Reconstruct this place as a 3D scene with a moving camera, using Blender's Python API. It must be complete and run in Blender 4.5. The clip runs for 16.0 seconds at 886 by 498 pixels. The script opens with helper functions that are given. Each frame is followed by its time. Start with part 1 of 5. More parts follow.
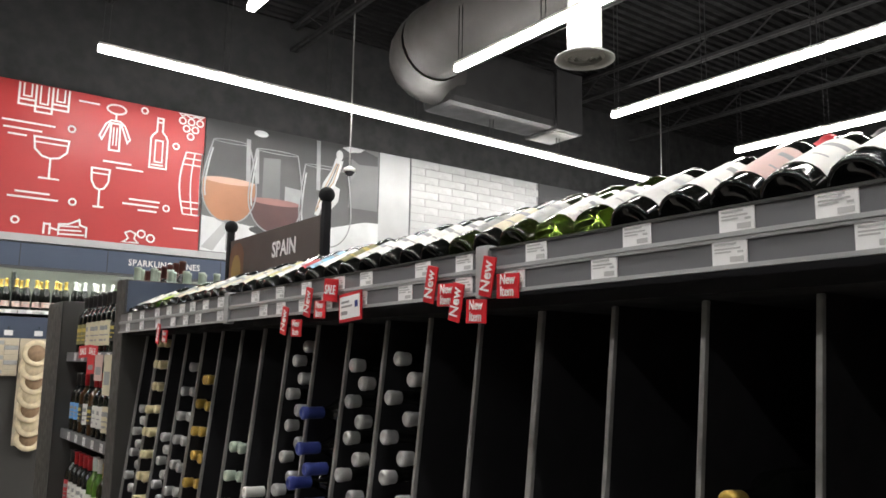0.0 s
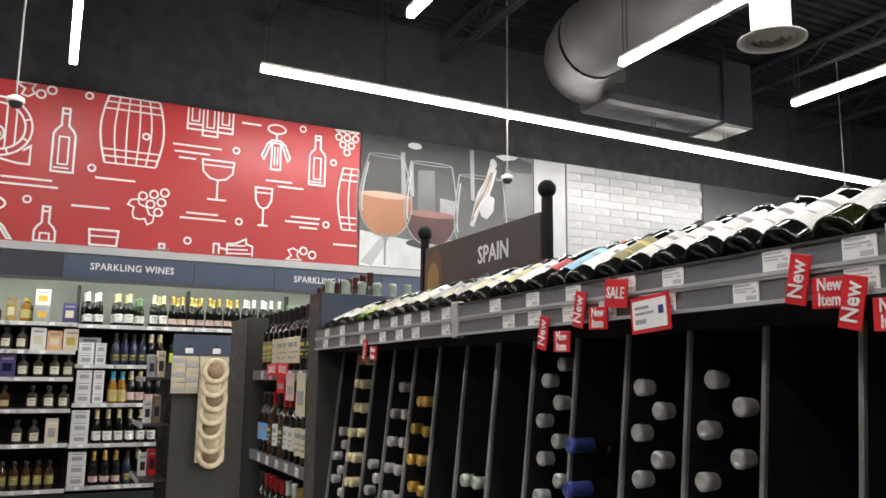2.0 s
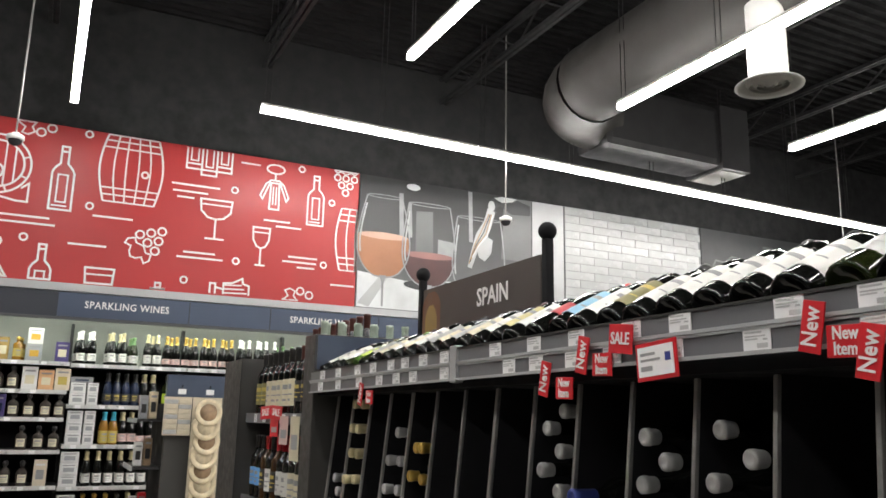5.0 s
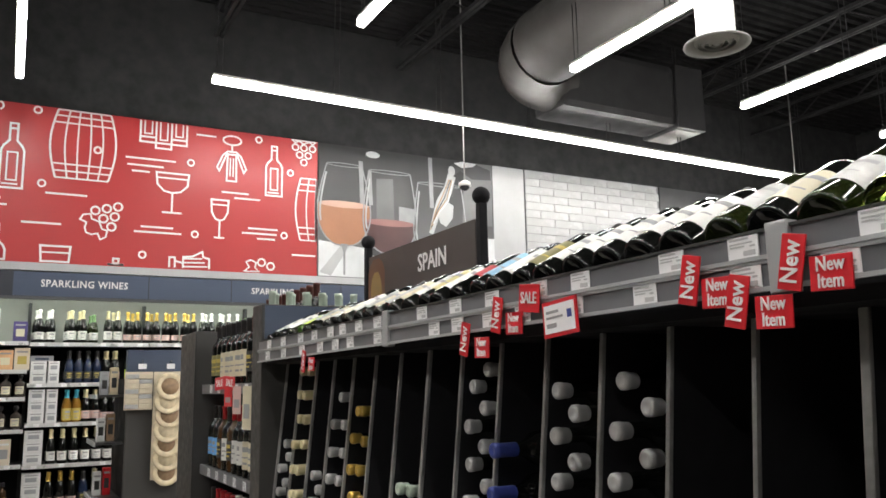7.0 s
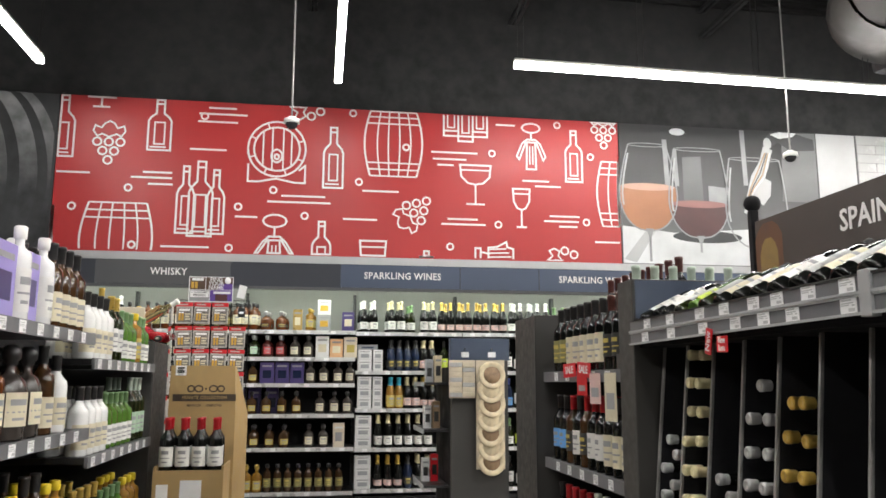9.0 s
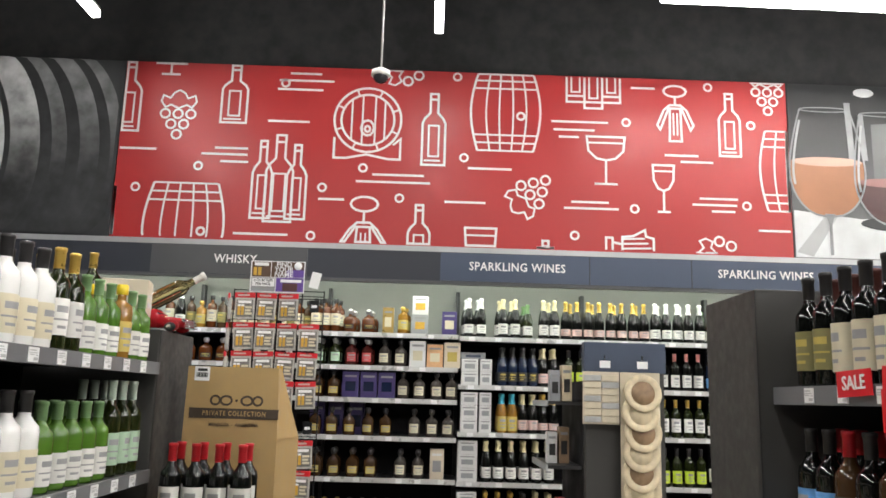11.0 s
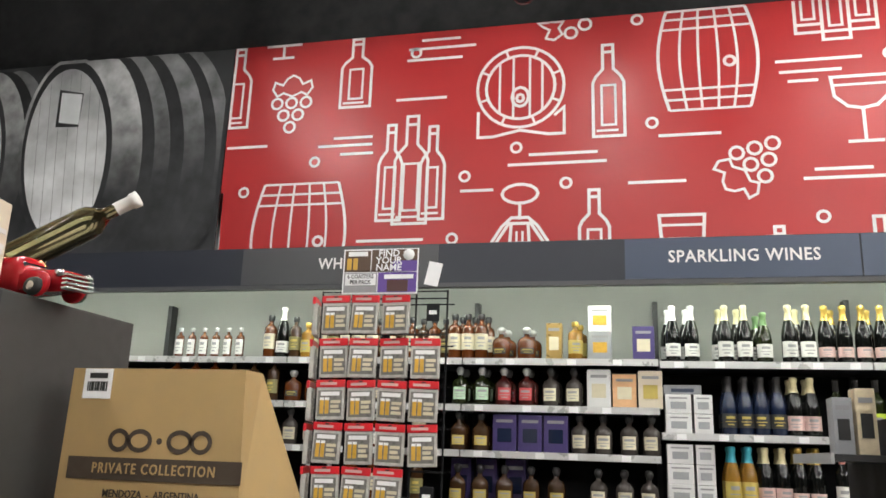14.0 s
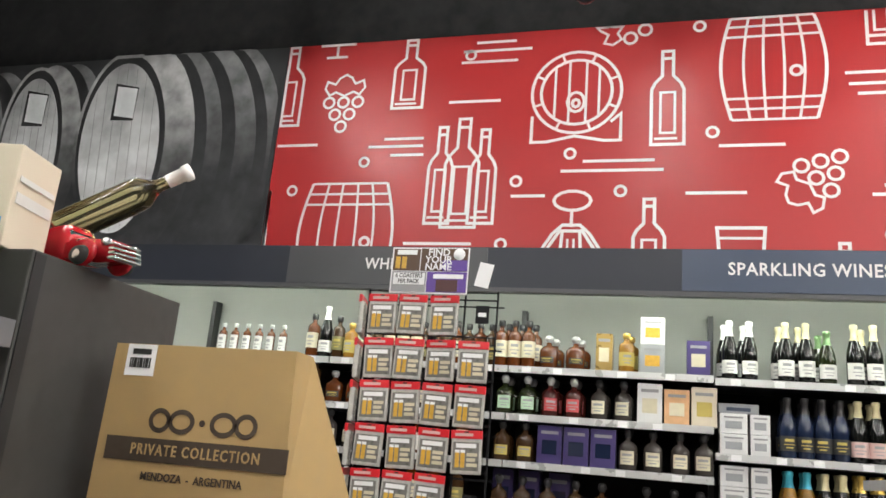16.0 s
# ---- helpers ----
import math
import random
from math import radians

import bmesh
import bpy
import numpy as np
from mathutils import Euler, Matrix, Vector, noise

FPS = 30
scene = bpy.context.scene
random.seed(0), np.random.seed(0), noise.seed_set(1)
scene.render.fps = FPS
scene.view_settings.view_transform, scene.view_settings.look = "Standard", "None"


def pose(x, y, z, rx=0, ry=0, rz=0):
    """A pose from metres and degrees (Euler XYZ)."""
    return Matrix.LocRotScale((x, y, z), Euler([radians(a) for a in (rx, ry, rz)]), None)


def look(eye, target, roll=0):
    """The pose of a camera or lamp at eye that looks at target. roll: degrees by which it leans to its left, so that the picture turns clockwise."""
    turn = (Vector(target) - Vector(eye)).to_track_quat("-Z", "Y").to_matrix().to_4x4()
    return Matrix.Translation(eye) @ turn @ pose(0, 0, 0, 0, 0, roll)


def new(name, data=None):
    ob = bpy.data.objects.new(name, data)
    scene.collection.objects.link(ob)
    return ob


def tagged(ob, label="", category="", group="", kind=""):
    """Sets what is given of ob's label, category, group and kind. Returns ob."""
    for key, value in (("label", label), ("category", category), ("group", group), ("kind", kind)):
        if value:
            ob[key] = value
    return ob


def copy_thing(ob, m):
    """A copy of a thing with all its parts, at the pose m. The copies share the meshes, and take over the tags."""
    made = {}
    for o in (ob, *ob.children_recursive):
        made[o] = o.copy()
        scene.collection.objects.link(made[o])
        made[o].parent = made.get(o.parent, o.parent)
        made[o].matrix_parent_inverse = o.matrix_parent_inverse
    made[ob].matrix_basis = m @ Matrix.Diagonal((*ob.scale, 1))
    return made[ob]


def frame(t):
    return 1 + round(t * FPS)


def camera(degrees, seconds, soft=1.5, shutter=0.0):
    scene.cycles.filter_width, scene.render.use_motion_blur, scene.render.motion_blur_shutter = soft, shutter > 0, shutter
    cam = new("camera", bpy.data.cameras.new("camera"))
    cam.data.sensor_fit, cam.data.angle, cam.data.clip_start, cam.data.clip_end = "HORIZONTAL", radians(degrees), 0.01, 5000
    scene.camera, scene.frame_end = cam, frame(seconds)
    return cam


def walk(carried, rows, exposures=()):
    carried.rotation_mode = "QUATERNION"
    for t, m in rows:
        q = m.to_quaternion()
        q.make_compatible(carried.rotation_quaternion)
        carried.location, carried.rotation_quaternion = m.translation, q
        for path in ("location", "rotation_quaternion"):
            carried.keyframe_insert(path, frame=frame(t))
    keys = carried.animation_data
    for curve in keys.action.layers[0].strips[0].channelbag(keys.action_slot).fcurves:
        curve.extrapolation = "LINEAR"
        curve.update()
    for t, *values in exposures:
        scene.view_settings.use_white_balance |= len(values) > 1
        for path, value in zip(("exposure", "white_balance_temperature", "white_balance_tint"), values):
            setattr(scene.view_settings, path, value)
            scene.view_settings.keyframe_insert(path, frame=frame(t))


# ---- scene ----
cam = camera(58.1, 16.0, soft=1.6)
PATH = [
    (0, (1.251, 0.722, 1.3), (2.415, 2.323, 1.588), 1.0),
    (0.5, (1.235, 0.825, 1.304), (2.293, 2.492, 1.62), 0.6),
    (1, (1.25, 0.989, 1.326), (2.241, 2.695, 1.653), -1.0),
    (1.5, (1.258, 1.074, 1.322), (2.181, 2.822, 1.628), -0.6),
    (2, (1.194, 1.184, 1.313), (2.064, 2.957, 1.628), 0.6),
    (2.5, (1.136, 1.287, 1.316), (2.006, 3.058, 1.64), 1.5),
    (3, (1.134, 1.324, 1.314), (2.041, 3.076, 1.643), 2.4),
    (3.5, (1.121, 1.306, 1.316), (2.011, 3.063, 1.667), 2.8),
    (4, (1.117, 1.325, 1.318), (1.985, 3.086, 1.7), 3.0),
    (4.5, (1.129, 1.321, 1.323), (1.961, 3.09, 1.743), 2.3),
    (5, (1.207, 1.22, 1.321), (2.073, 2.974, 1.738), 1.1),
    (5.2, (1.239, 1.169, 1.315), (2.144, 2.907, 1.714), 0.4),
    (7.3, (1.28, 1.134, 1.313), (2.212, 2.875, 1.634), -1.3),
    (7.5, (1.244, 1.146, 1.314), (2.114, 2.918, 1.636), -0.9),
    (8, (1.071, 1.214, 1.305), (1.664, 3.095, 1.639), -0.4),
    (8.5, (1.035, 1.371, 1.284), (1.46, 3.298, 1.61), -0.1),
    (9, (1.093, 1.622, 1.286), (1.39, 3.573, 1.614), 0.1),
    (9.5, (1.084, 1.915, 1.253), (1.224, 3.882, 1.584), 0.2),
    (10, (1.078, 2.374, 1.281), (1.211, 4.339, 1.63), -0.1),
    (10.2, (1.11, 2.541, 1.271), (1.214, 4.508, 1.621), 0.3),
    (12.5, (1.27, 4.408, 1.28), (1.231, 6.355, 1.735), 1.6),
    (13, (1.33, 4.719, 1.267), (1.198, 6.657, 1.741), 1.1),
    (13.5, (1.369, 4.897, 1.26), (1.021, 6.815, 1.707), 1.4),
    (14, (1.289, 5.105, 1.238), (0.837, 6.988, 1.736), 2.0),
    (14.5, (1.235, 5.174, 1.223), (0.689, 7.031, 1.726), 2.0),
    (15, (1.225, 5.211, 1.215), (0.652, 7.059, 1.72), 2.9),
    (15.5, (1.218, 5.224, 1.209), (0.66, 7.076, 1.719), 4.2),
    (16, (1.218, 5.21, 1.209), (0.666, 7.06, 1.731), 5.0),
]
walk(cam, [(t, look(eye, target, roll)) for t, eye, target, roll in PATH],
     exposures=((0, 0.16), (5, 0.1), (9, 0.2), (13, 0.25), (16, 0.38)))

# ---- light and exposure ----
world = bpy.data.worlds.new("shop_world")
world.use_nodes = True
world.node_tree.nodes["Background"].inputs[0].default_value = (0.05, 0.055, 0.06, 1)
world.node_tree.nodes["Background"].inputs[1].default_value = 0.2
scene.world = world
TUBE_GLOW = 48.0     # ceiling strip lights
COVE_GLOW = 34.0      # LED strip under the shelf canopy


# ---- materials ----
def mat(name, color, rough=0.5, metal=0.0, vary=0.12, scale=12.0, bump=0.0, rand=0.0, coat=0.0, spec=0.5):
    m = bpy.data.materials.new(name)
    m.use_nodes = True
    t = m.node_tree
    b = t.nodes["Principled BSDF"]
    b.inputs["Roughness"].default_value = rough
    b.inputs["Metallic"].default_value = metal
    b.inputs["Coat Weight"].default_value = coat
    b.inputs["Specular IOR Level"].default_value = spec
    co = t.nodes.new("ShaderNodeTexCoord")
    n1 = t.nodes.new("ShaderNodeTexNoise")
    n1.inputs["Scale"].default_value = scale
    n1.inputs["Detail"].default_value = 6
    n2 = t.nodes.new("ShaderNodeTexNoise")
    n2.inputs["Scale"].default_value = scale * 0.13
    n2.inputs["Detail"].default_value = 3
    for n in (n1, n2):
        t.links.new(co.outputs["Object"], n.inputs["Vector"])
    add = t.nodes.new("ShaderNodeMath")
    add.operation = "ADD"
    t.links.new(n1.outputs["Fac"], add.inputs[0])
    t.links.new(n2.outputs["Fac"], add.inputs[1])
    ramp = t.nodes.new("ShaderNodeMapRange")
    ramp.inputs["From Min"].default_value = 0.6
    ramp.inputs["From Max"].default_value = 1.4
    ramp.inputs["To Min"].default_value = 1 - vary
    ramp.inputs["To Max"].default_value = 1 + vary
    t.links.new(add.outputs[0], ramp.inputs["Value"])
    hsv = t.nodes.new("ShaderNodeHueSaturation")
    hsv.inputs["Color"].default_value = (*color, 1)
    last = ramp.outputs[0]
    if rand:
        info = t.nodes.new("ShaderNodeObjectInfo")
        r2 = t.nodes.new("ShaderNodeMapRange")
        r2.inputs["To Min"].default_value = 1 - rand
        r2.inputs["To Max"].default_value = 1 + rand * 0.4
        t.links.new(info.outputs["Random"], r2.inputs["Value"])
        mul = t.nodes.new("ShaderNodeMath")
        mul.operation = "MULTIPLY"
        t.links.new(last, mul.inputs[0])
        t.links.new(r2.outputs[0], mul.inputs[1])
        last = mul.outputs[0]
    t.links.new(last, hsv.inputs["Value"])
    t.links.new(hsv.outputs[0], b.inputs["Base Color"])
    rr = t.nodes.new("ShaderNodeMapRange")
    rr.inputs["From Min"].default_value = 0.3
    rr.inputs["From Max"].default_value = 0.7
    rr.inputs["To Min"].default_value = rough * 0.8
    rr.inputs["To Max"].default_value = min(1, rough * 1.25)
    t.links.new(n1.outputs["Fac"], rr.inputs["Value"])
    t.links.new(rr.outputs[0], b.inputs["Roughness"])
    if bump:
        bp = t.nodes.new("ShaderNodeBump")
        bp.inputs["Strength"].default_value = bump
        bp.inputs["Distance"].default_value = 0.004
        t.links.new(n1.outputs["Fac"], bp.inputs["Height"])
        t.links.new(bp.outputs[0], b.inputs["Normal"])
    return m


def glow(name, color, strength):
    m = bpy.data.materials.new(name)
    m.use_nodes = True
    b = m.node_tree.nodes["Principled BSDF"]
    b.inputs["Base Color"].default_value = (0.8, 0.8, 0.8, 1)
    b.inputs["Emission Color"].default_value = (*color, 1)
    b.inputs["Emission Strength"].default_value = strength
    return m


def clear_glass(name, tint=(1, 1, 1)):
    m = bpy.data.materials.new(name)
    m.use_nodes = True
    t = m.node_tree
    b = t.nodes["Principled BSDF"]
    b.inputs["Base Color"].default_value = (*tint, 1)
    b.inputs["Roughness"].default_value = 0.03
    b.inputs["Transmission Weight"].default_value = 1.0
    b.inputs["IOR"].default_value = 1.3
    return m


M = {}
for row in (
    ("floor", (0.32, 0.30, 0.27), 0.25, 0, 0.15, 3, 0.05),
    ("wall_dark", (0.0095, 0.0098, 0.0108), 0.75, 0, 0.15, 6, 0.1),
    ("deck", (0.0085, 0.0085, 0.009), 0.8, 0, 0.2, 5, 0.2),
    ("steel_dark", (0.018, 0.018, 0.019), 0.55, 0.2, 0.2, 8, 0.05),
    ("duct", (0.042, 0.040, 0.038), 0.6, 0.1, 0.15, 4, 0.1),
    ("duct_dark", (0.026, 0.026, 0.028), 0.6, 0.1, 0.15, 4, 0.1),
    ("white_metal", (0.75, 0.75, 0.73), 0.4, 0, 0.08, 10, 0),
    ("grille", (0.25, 0.25, 0.24), 0.5, 0, 0.1, 10, 0),
    ("red_print", (0.44, 0.028, 0.030), 0.38, 0, 0.06, 2, 0),
    ("white_ink", (0.82, 0.80, 0.80), 0.4, 0, 0.04, 20, 0),
    ("photo_mid", (0.13, 0.135, 0.14), 0.35, 0, 0.2, 3, 0),
    ("photo_dark", (0.045, 0.047, 0.050), 0.4, 0, 0.4, 3, 0),
    ("photo_white", (0.66, 0.68, 0.69), 0.35, 0, 0.2, 4, 0),
    ("photo_glass", (0.29, 0.30, 0.31), 0.35, 0, 0.3, 6, 0),
    ("rose_wine", (0.38, 0.165, 0.08), 0.35, 0, 0.15, 4, 0),
    ("rose_wine_top", (0.60, 0.38, 0.29), 0.35, 0, 0.08, 4, 0),
    ("red_wine_top", (0.30, 0.14, 0.13), 0.35, 0, 0.2, 4, 0),
    ("wood_tone", (0.36, 0.22, 0.11), 0.4, 0, 0.2, 8, 0),
    ("photo_pale", (0.46, 0.475, 0.485), 0.35, 0, 0.12, 3, 0),
    ("red_wine", (0.075, 0.026, 0.026), 0.35, 0, 0.3, 4, 0),
    ("tile_white", (0.46, 0.47, 0.475), 0.25, 0, 0.05, 3, 0),
    ("grout", (0.22, 0.225, 0.23), 0.8, 0, 0.1, 20, 0),
    ("rail_light", (0.45, 0.46, 0.47), 0.35, 0.3, 0.08, 8, 0),
    ("canopy", (0.026, 0.030, 0.042), 0.45, 0, 0.1, 6, 0),
    ("sign_grey", (0.075, 0.078, 0.084), 0.4, 0, 0.08, 4, 0),
    ("sign_blue", (0.058, 0.080, 0.130), 0.35, 0, 0.1, 2, 0),
    ("shelf_back", (0.32, 0.325, 0.30), 0.6, 0, 0.08, 3, 0),
    ("back_dark", (0.018, 0.018, 0.02), 0.6, 0, 0.15, 6, 0),
    ("shelf_black", (0.035, 0.035, 0.037), 0.4, 0.3, 0.15, 10, 0),
    ("steel_edge", (0.62, 0.62, 0.62), 0.3, 0.35, 0.06, 14, 0),
    ("channel", (0.145, 0.147, 0.158), 0.35, 0, 0.1, 10, 0),
    ("panel_black", (0.050, 0.049, 0.047), 0.5, 0, 0.12, 30, 0.05),
    ("panel_blue", (0.065, 0.085, 0.13), 0.35, 0, 0.1, 6, 0),
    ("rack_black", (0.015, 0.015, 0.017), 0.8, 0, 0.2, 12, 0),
    ("divider", (0.24, 0.235, 0.23), 0.4, 0.1, 0.3, 60, 0.05),
    ("tag_white", (0.86, 0.86, 0.87), 0.35, 0, 0.05, 20, 0),
    ("tag_red", (0.62, 0.015, 0.025), 0.35, 0, 0.06, 10, 0),
    ("ink_black", (0.02, 0.02, 0.02), 0.5, 0, 0.1, 20, 0),
    ("ink_grey", (0.30, 0.30, 0.31), 0.5, 0, 0.1, 20, 0),
    ("tag_grey", (0.50, 0.50, 0.51), 0.5, 0, 0.1, 20, 0),
    ("card", (0.40, 0.27, 0.118), 0.75, 0, 0.10, 25, 0.08),
    ("card_ink", (0.055, 0.038, 0.025), 0.7, 0, 0.15, 25, 0),
    ("bag_paper", (0.62, 0.55, 0.42), 0.35, 0, 0.2, 12, 0.2),
    ("straw", (0.68, 0.58, 0.40), 0.5, 0, 0.25, 30, 0.2),
    ("straw_dark", (0.30, 0.20, 0.12), 0.5, 0, 0.4, 30, 0.2),
    ("gold_tin", (0.45, 0.30, 0.10), 0.3, 0.5, 0.1, 20, 0),
    ("box_white", (0.70, 0.70, 0.70), 0.45, 0, 0.06, 12, 0),
    ("box_grey", (0.34, 0.35, 0.37), 0.45, 0, 0.2, 12, 0),
    ("box_lilac", (0.36, 0.30, 0.66), 0.4, 0, 0.08, 12, 0),
    ("box_purple", (0.062, 0.045, 0.16), 0.35, 0, 0.25, 14, 0),
    ("box_peach", (0.72, 0.42, 0.22), 0.4, 0, 0.2, 20, 0),
    ("box_cream", (0.66, 0.58, 0.46), 0.5, 0, 0.06, 12, 0),
    ("pack_grey", (0.48, 0.47, 0.44), 0.25, 0, 0.2, 40, 0),
    ("coaster_print", (0.17, 0.165, 0.155), 0.3, 0, 0.3, 60, 0),
    ("beer_gold", (0.62, 0.36, 0.05), 0.35, 0, 0.2, 40, 0),
    ("sign_purple", (0.12, 0.06, 0.30), 0.4, 0, 0.1, 20, 0),
    ("sign_brown", (0.09, 0.05, 0.03), 0.4, 0, 0.1, 20, 0),
    ("truck_red", (0.42, 0.012, 0.020), 0.18, 0, 0.15, 30, 0),
    ("chrome", (0.65, 0.65, 0.66), 0.2, 1.0, 0.1, 20, 0),
    ("rubber", (0.02, 0.02, 0.02), 0.7, 0, 0.1, 20, 0),
    ("dome_dark", (0.03, 0.03, 0.035), 0.1, 0, 0.05, 10, 0),
    ("crest_red", (0.13, 0.060, 0.032), 0.5, 0, 0.4, 14, 0),
    ("board_print", (0.055, 0.046, 0.042), 0.45, 0, 0.45, 9, 0),
    ("crest", (0.26, 0.17, 0.055), 0.5, 0, 0.35, 20, 0),
    # bottles
    ("g_black", (0.005, 0.0055, 0.005), 0.06, 0, 0.1, 8, 0),
    ("g_green", (0.013, 0.018, 0.004), 0.06, 0, 0.2, 8, 0),
    ("g_bright", (0.07, 0.16, 0.02), 0.06, 0, 0.2, 8, 0),
    ("g_pale", (0.40, 0.48, 0.38), 0.08, 0, 0.15, 8, 0),
    ("g_amber", (0.10, 0.026, 0.006), 0.06, 0, 0.3, 8, 0),
    ("g_gold", (0.28, 0.14, 0.02), 0.06, 0, 0.3, 8, 0),
    ("g_ruby", (0.06, 0.010, 0.008), 0.06, 0, 0.3, 8, 0),
    ("g_white", (0.74, 0.74, 0.73), 0.2, 0, 0.05, 8, 0),
    ("g_smoke", (0.05, 0.042, 0.038), 0.06, 0, 0.3, 8, 0),
    ("g_brown", (0.05, 0.024, 0.010), 0.07, 0, 0.2, 8, 0),
    ("g_blue", (0.012, 0.02, 0.05), 0.08, 0, 0.2, 8, 0),
    ("foil_gold", (0.62, 0.42, 0.10), 0.3, 0.6, 0.1, 30, 0),
    ("foil_cream", (0.68, 0.60, 0.36), 0.35, 0.1, 0.1, 30, 0),
    ("foil_silver", (0.46, 0.46, 0.46), 0.35, 0.3, 0.15, 30, 0),
    ("foil_white", (0.78, 0.77, 0.74), 0.35, 0, 0.05, 30, 0),
    ("foil_black", (0.025, 0.024, 0.025), 0.35, 0.2, 0.1, 30, 0),
    ("foil_red", (0.45, 0.012, 0.02), 0.35, 0.1, 0.1, 30, 0),
    ("foil_blue", (0.05, 0.07, 0.28), 0.35, 0.2, 0.1, 30, 0),
    ("foil_brown", (0.075, 0.022, 0.018), 0.35, 0.1, 0.1, 30, 0),
    ("foil_pale", (0.42, 0.50, 0.42), 0.35, 0.1, 0.1, 30, 0),
    ("foil_teal", (0.05, 0.38, 0.48), 0.35, 0.1, 0.1, 30, 0),
    ("foil_green", (0.16, 0.28, 0.12), 0.35, 0.1, 0.1, 30, 0),
    ("foil_lime", (0.30, 0.50, 0.04), 0.35, 0.1, 0.1, 30, 0),
    ("foil_pink", (0.65, 0.26, 0.24), 0.35, 0.1, 0.1, 30, 0),
    ("l_white", (0.74, 0.73, 0.70), 0.5, 0, 0.05, 30, 0),
    ("l_cream", (0.66, 0.60, 0.44), 0.5, 0, 0.08, 30, 0),
    ("l_blue", (0.14, 0.36, 0.72), 0.5, 0, 0.12, 30, 0),
    ("l_yellow", (0.52, 0.40, 0.10), 0.5, 0, 0.1, 30, 0),
    ("l_black", (0.03, 0.03, 0.03), 0.5, 0, 0.1, 30, 0),
    ("l_red", (0.52, 0.06, 0.07), 0.5, 0, 0.15, 30, 0),
    ("l_green", (0.42, 0.58, 0.42), 0.5, 0, 0.1, 30, 0),
    ("l_lime", (0.52, 0.66, 0.05), 0.5, 0, 0.1, 30, 0),
    ("l_pink", (0.62, 0.43, 0.40), 0.5, 0, 0.1, 30, 0),
    ("l_purple", (0.14, 0.07, 0.34), 0.5, 0, 0.1, 30, 0),
    ("l_silver", (0.42, 0.42, 0.41), 0.35, 0.2, 0.25, 40, 0),
    ("l_sky", (0.30, 0.55, 0.74), 0.5, 0, 0.35, 25, 0),
    ("l_straw", (0.62, 0.55, 0.26), 0.5, 0, 0.1, 30, 0),
    ("l_olive", (0.22, 0.20, 0.08), 0.5, 0, 0.1, 30, 0),
):
    nm, c, ro, me, va, sc, bu = row
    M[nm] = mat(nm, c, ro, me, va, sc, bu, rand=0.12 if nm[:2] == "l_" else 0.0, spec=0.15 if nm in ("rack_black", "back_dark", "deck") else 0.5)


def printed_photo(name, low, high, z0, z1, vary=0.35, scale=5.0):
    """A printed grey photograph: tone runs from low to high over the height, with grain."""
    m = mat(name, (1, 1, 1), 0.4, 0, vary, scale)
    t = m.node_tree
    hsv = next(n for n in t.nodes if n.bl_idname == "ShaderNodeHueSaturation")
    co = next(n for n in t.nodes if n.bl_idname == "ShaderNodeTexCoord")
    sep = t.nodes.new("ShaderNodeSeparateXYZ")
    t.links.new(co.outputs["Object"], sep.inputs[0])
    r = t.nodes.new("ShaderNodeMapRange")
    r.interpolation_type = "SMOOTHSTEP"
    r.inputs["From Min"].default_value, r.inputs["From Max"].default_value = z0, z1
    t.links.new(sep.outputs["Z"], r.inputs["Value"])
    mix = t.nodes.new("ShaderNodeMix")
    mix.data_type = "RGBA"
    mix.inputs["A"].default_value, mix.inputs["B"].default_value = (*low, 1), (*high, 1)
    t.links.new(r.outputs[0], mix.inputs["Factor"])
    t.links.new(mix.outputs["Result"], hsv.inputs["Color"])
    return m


M["photo_ground"] = printed_photo("photo_ground", (0.13, 0.134, 0.138), (0.020, 0.021, 0.023), 2.95, 3.95, 0.25, 2.0)
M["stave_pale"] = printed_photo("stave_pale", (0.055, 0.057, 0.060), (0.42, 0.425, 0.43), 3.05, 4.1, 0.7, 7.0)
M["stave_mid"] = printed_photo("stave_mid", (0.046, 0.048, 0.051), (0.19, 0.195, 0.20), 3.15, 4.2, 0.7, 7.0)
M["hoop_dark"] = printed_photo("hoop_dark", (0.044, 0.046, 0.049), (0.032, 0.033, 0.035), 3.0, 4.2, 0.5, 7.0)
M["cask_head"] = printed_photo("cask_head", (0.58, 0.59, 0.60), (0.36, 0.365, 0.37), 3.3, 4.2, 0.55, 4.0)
M["tube"] = glow("tube", (1.0, 0.97, 0.92), TUBE_GLOW)
M["cove"] = glow("cove", (0.93, 1.0, 0.86), COVE_GLOW)
M["g_leaf"] = clear_glass("g_leaf", (0.42, 0.62, 0.10))
M["gold_glass"] = clear_glass("gold_glass", (1.0, 0.86, 0.45))


# ---- mesh helpers ----
def box(bm, x0, y0, z0, x1, y1, z1, mi=0, bevel=0.0):
    r = bmesh.ops.create_cube(bm, size=1)
    vs = r["verts"]
    for v in vs:
        v.co = Vector(((x0 + x1) / 2 + v.co.x * (x1 - x0), (y0 + y1) / 2 + v.co.y * (y1 - y0), (z0 + z1) / 2 + v.co.z * (z1 - z0)))
    fs = {f for v in vs for f in v.link_faces}
    for f in fs:
        f.material_index = mi
    if bevel:
        es = list({e for f in fs for e in f.edges})
        bmesh.ops.bevel(bm, geom=es, offset=bevel, segments=2, affect="EDGES", profile=0.6)
    return vs


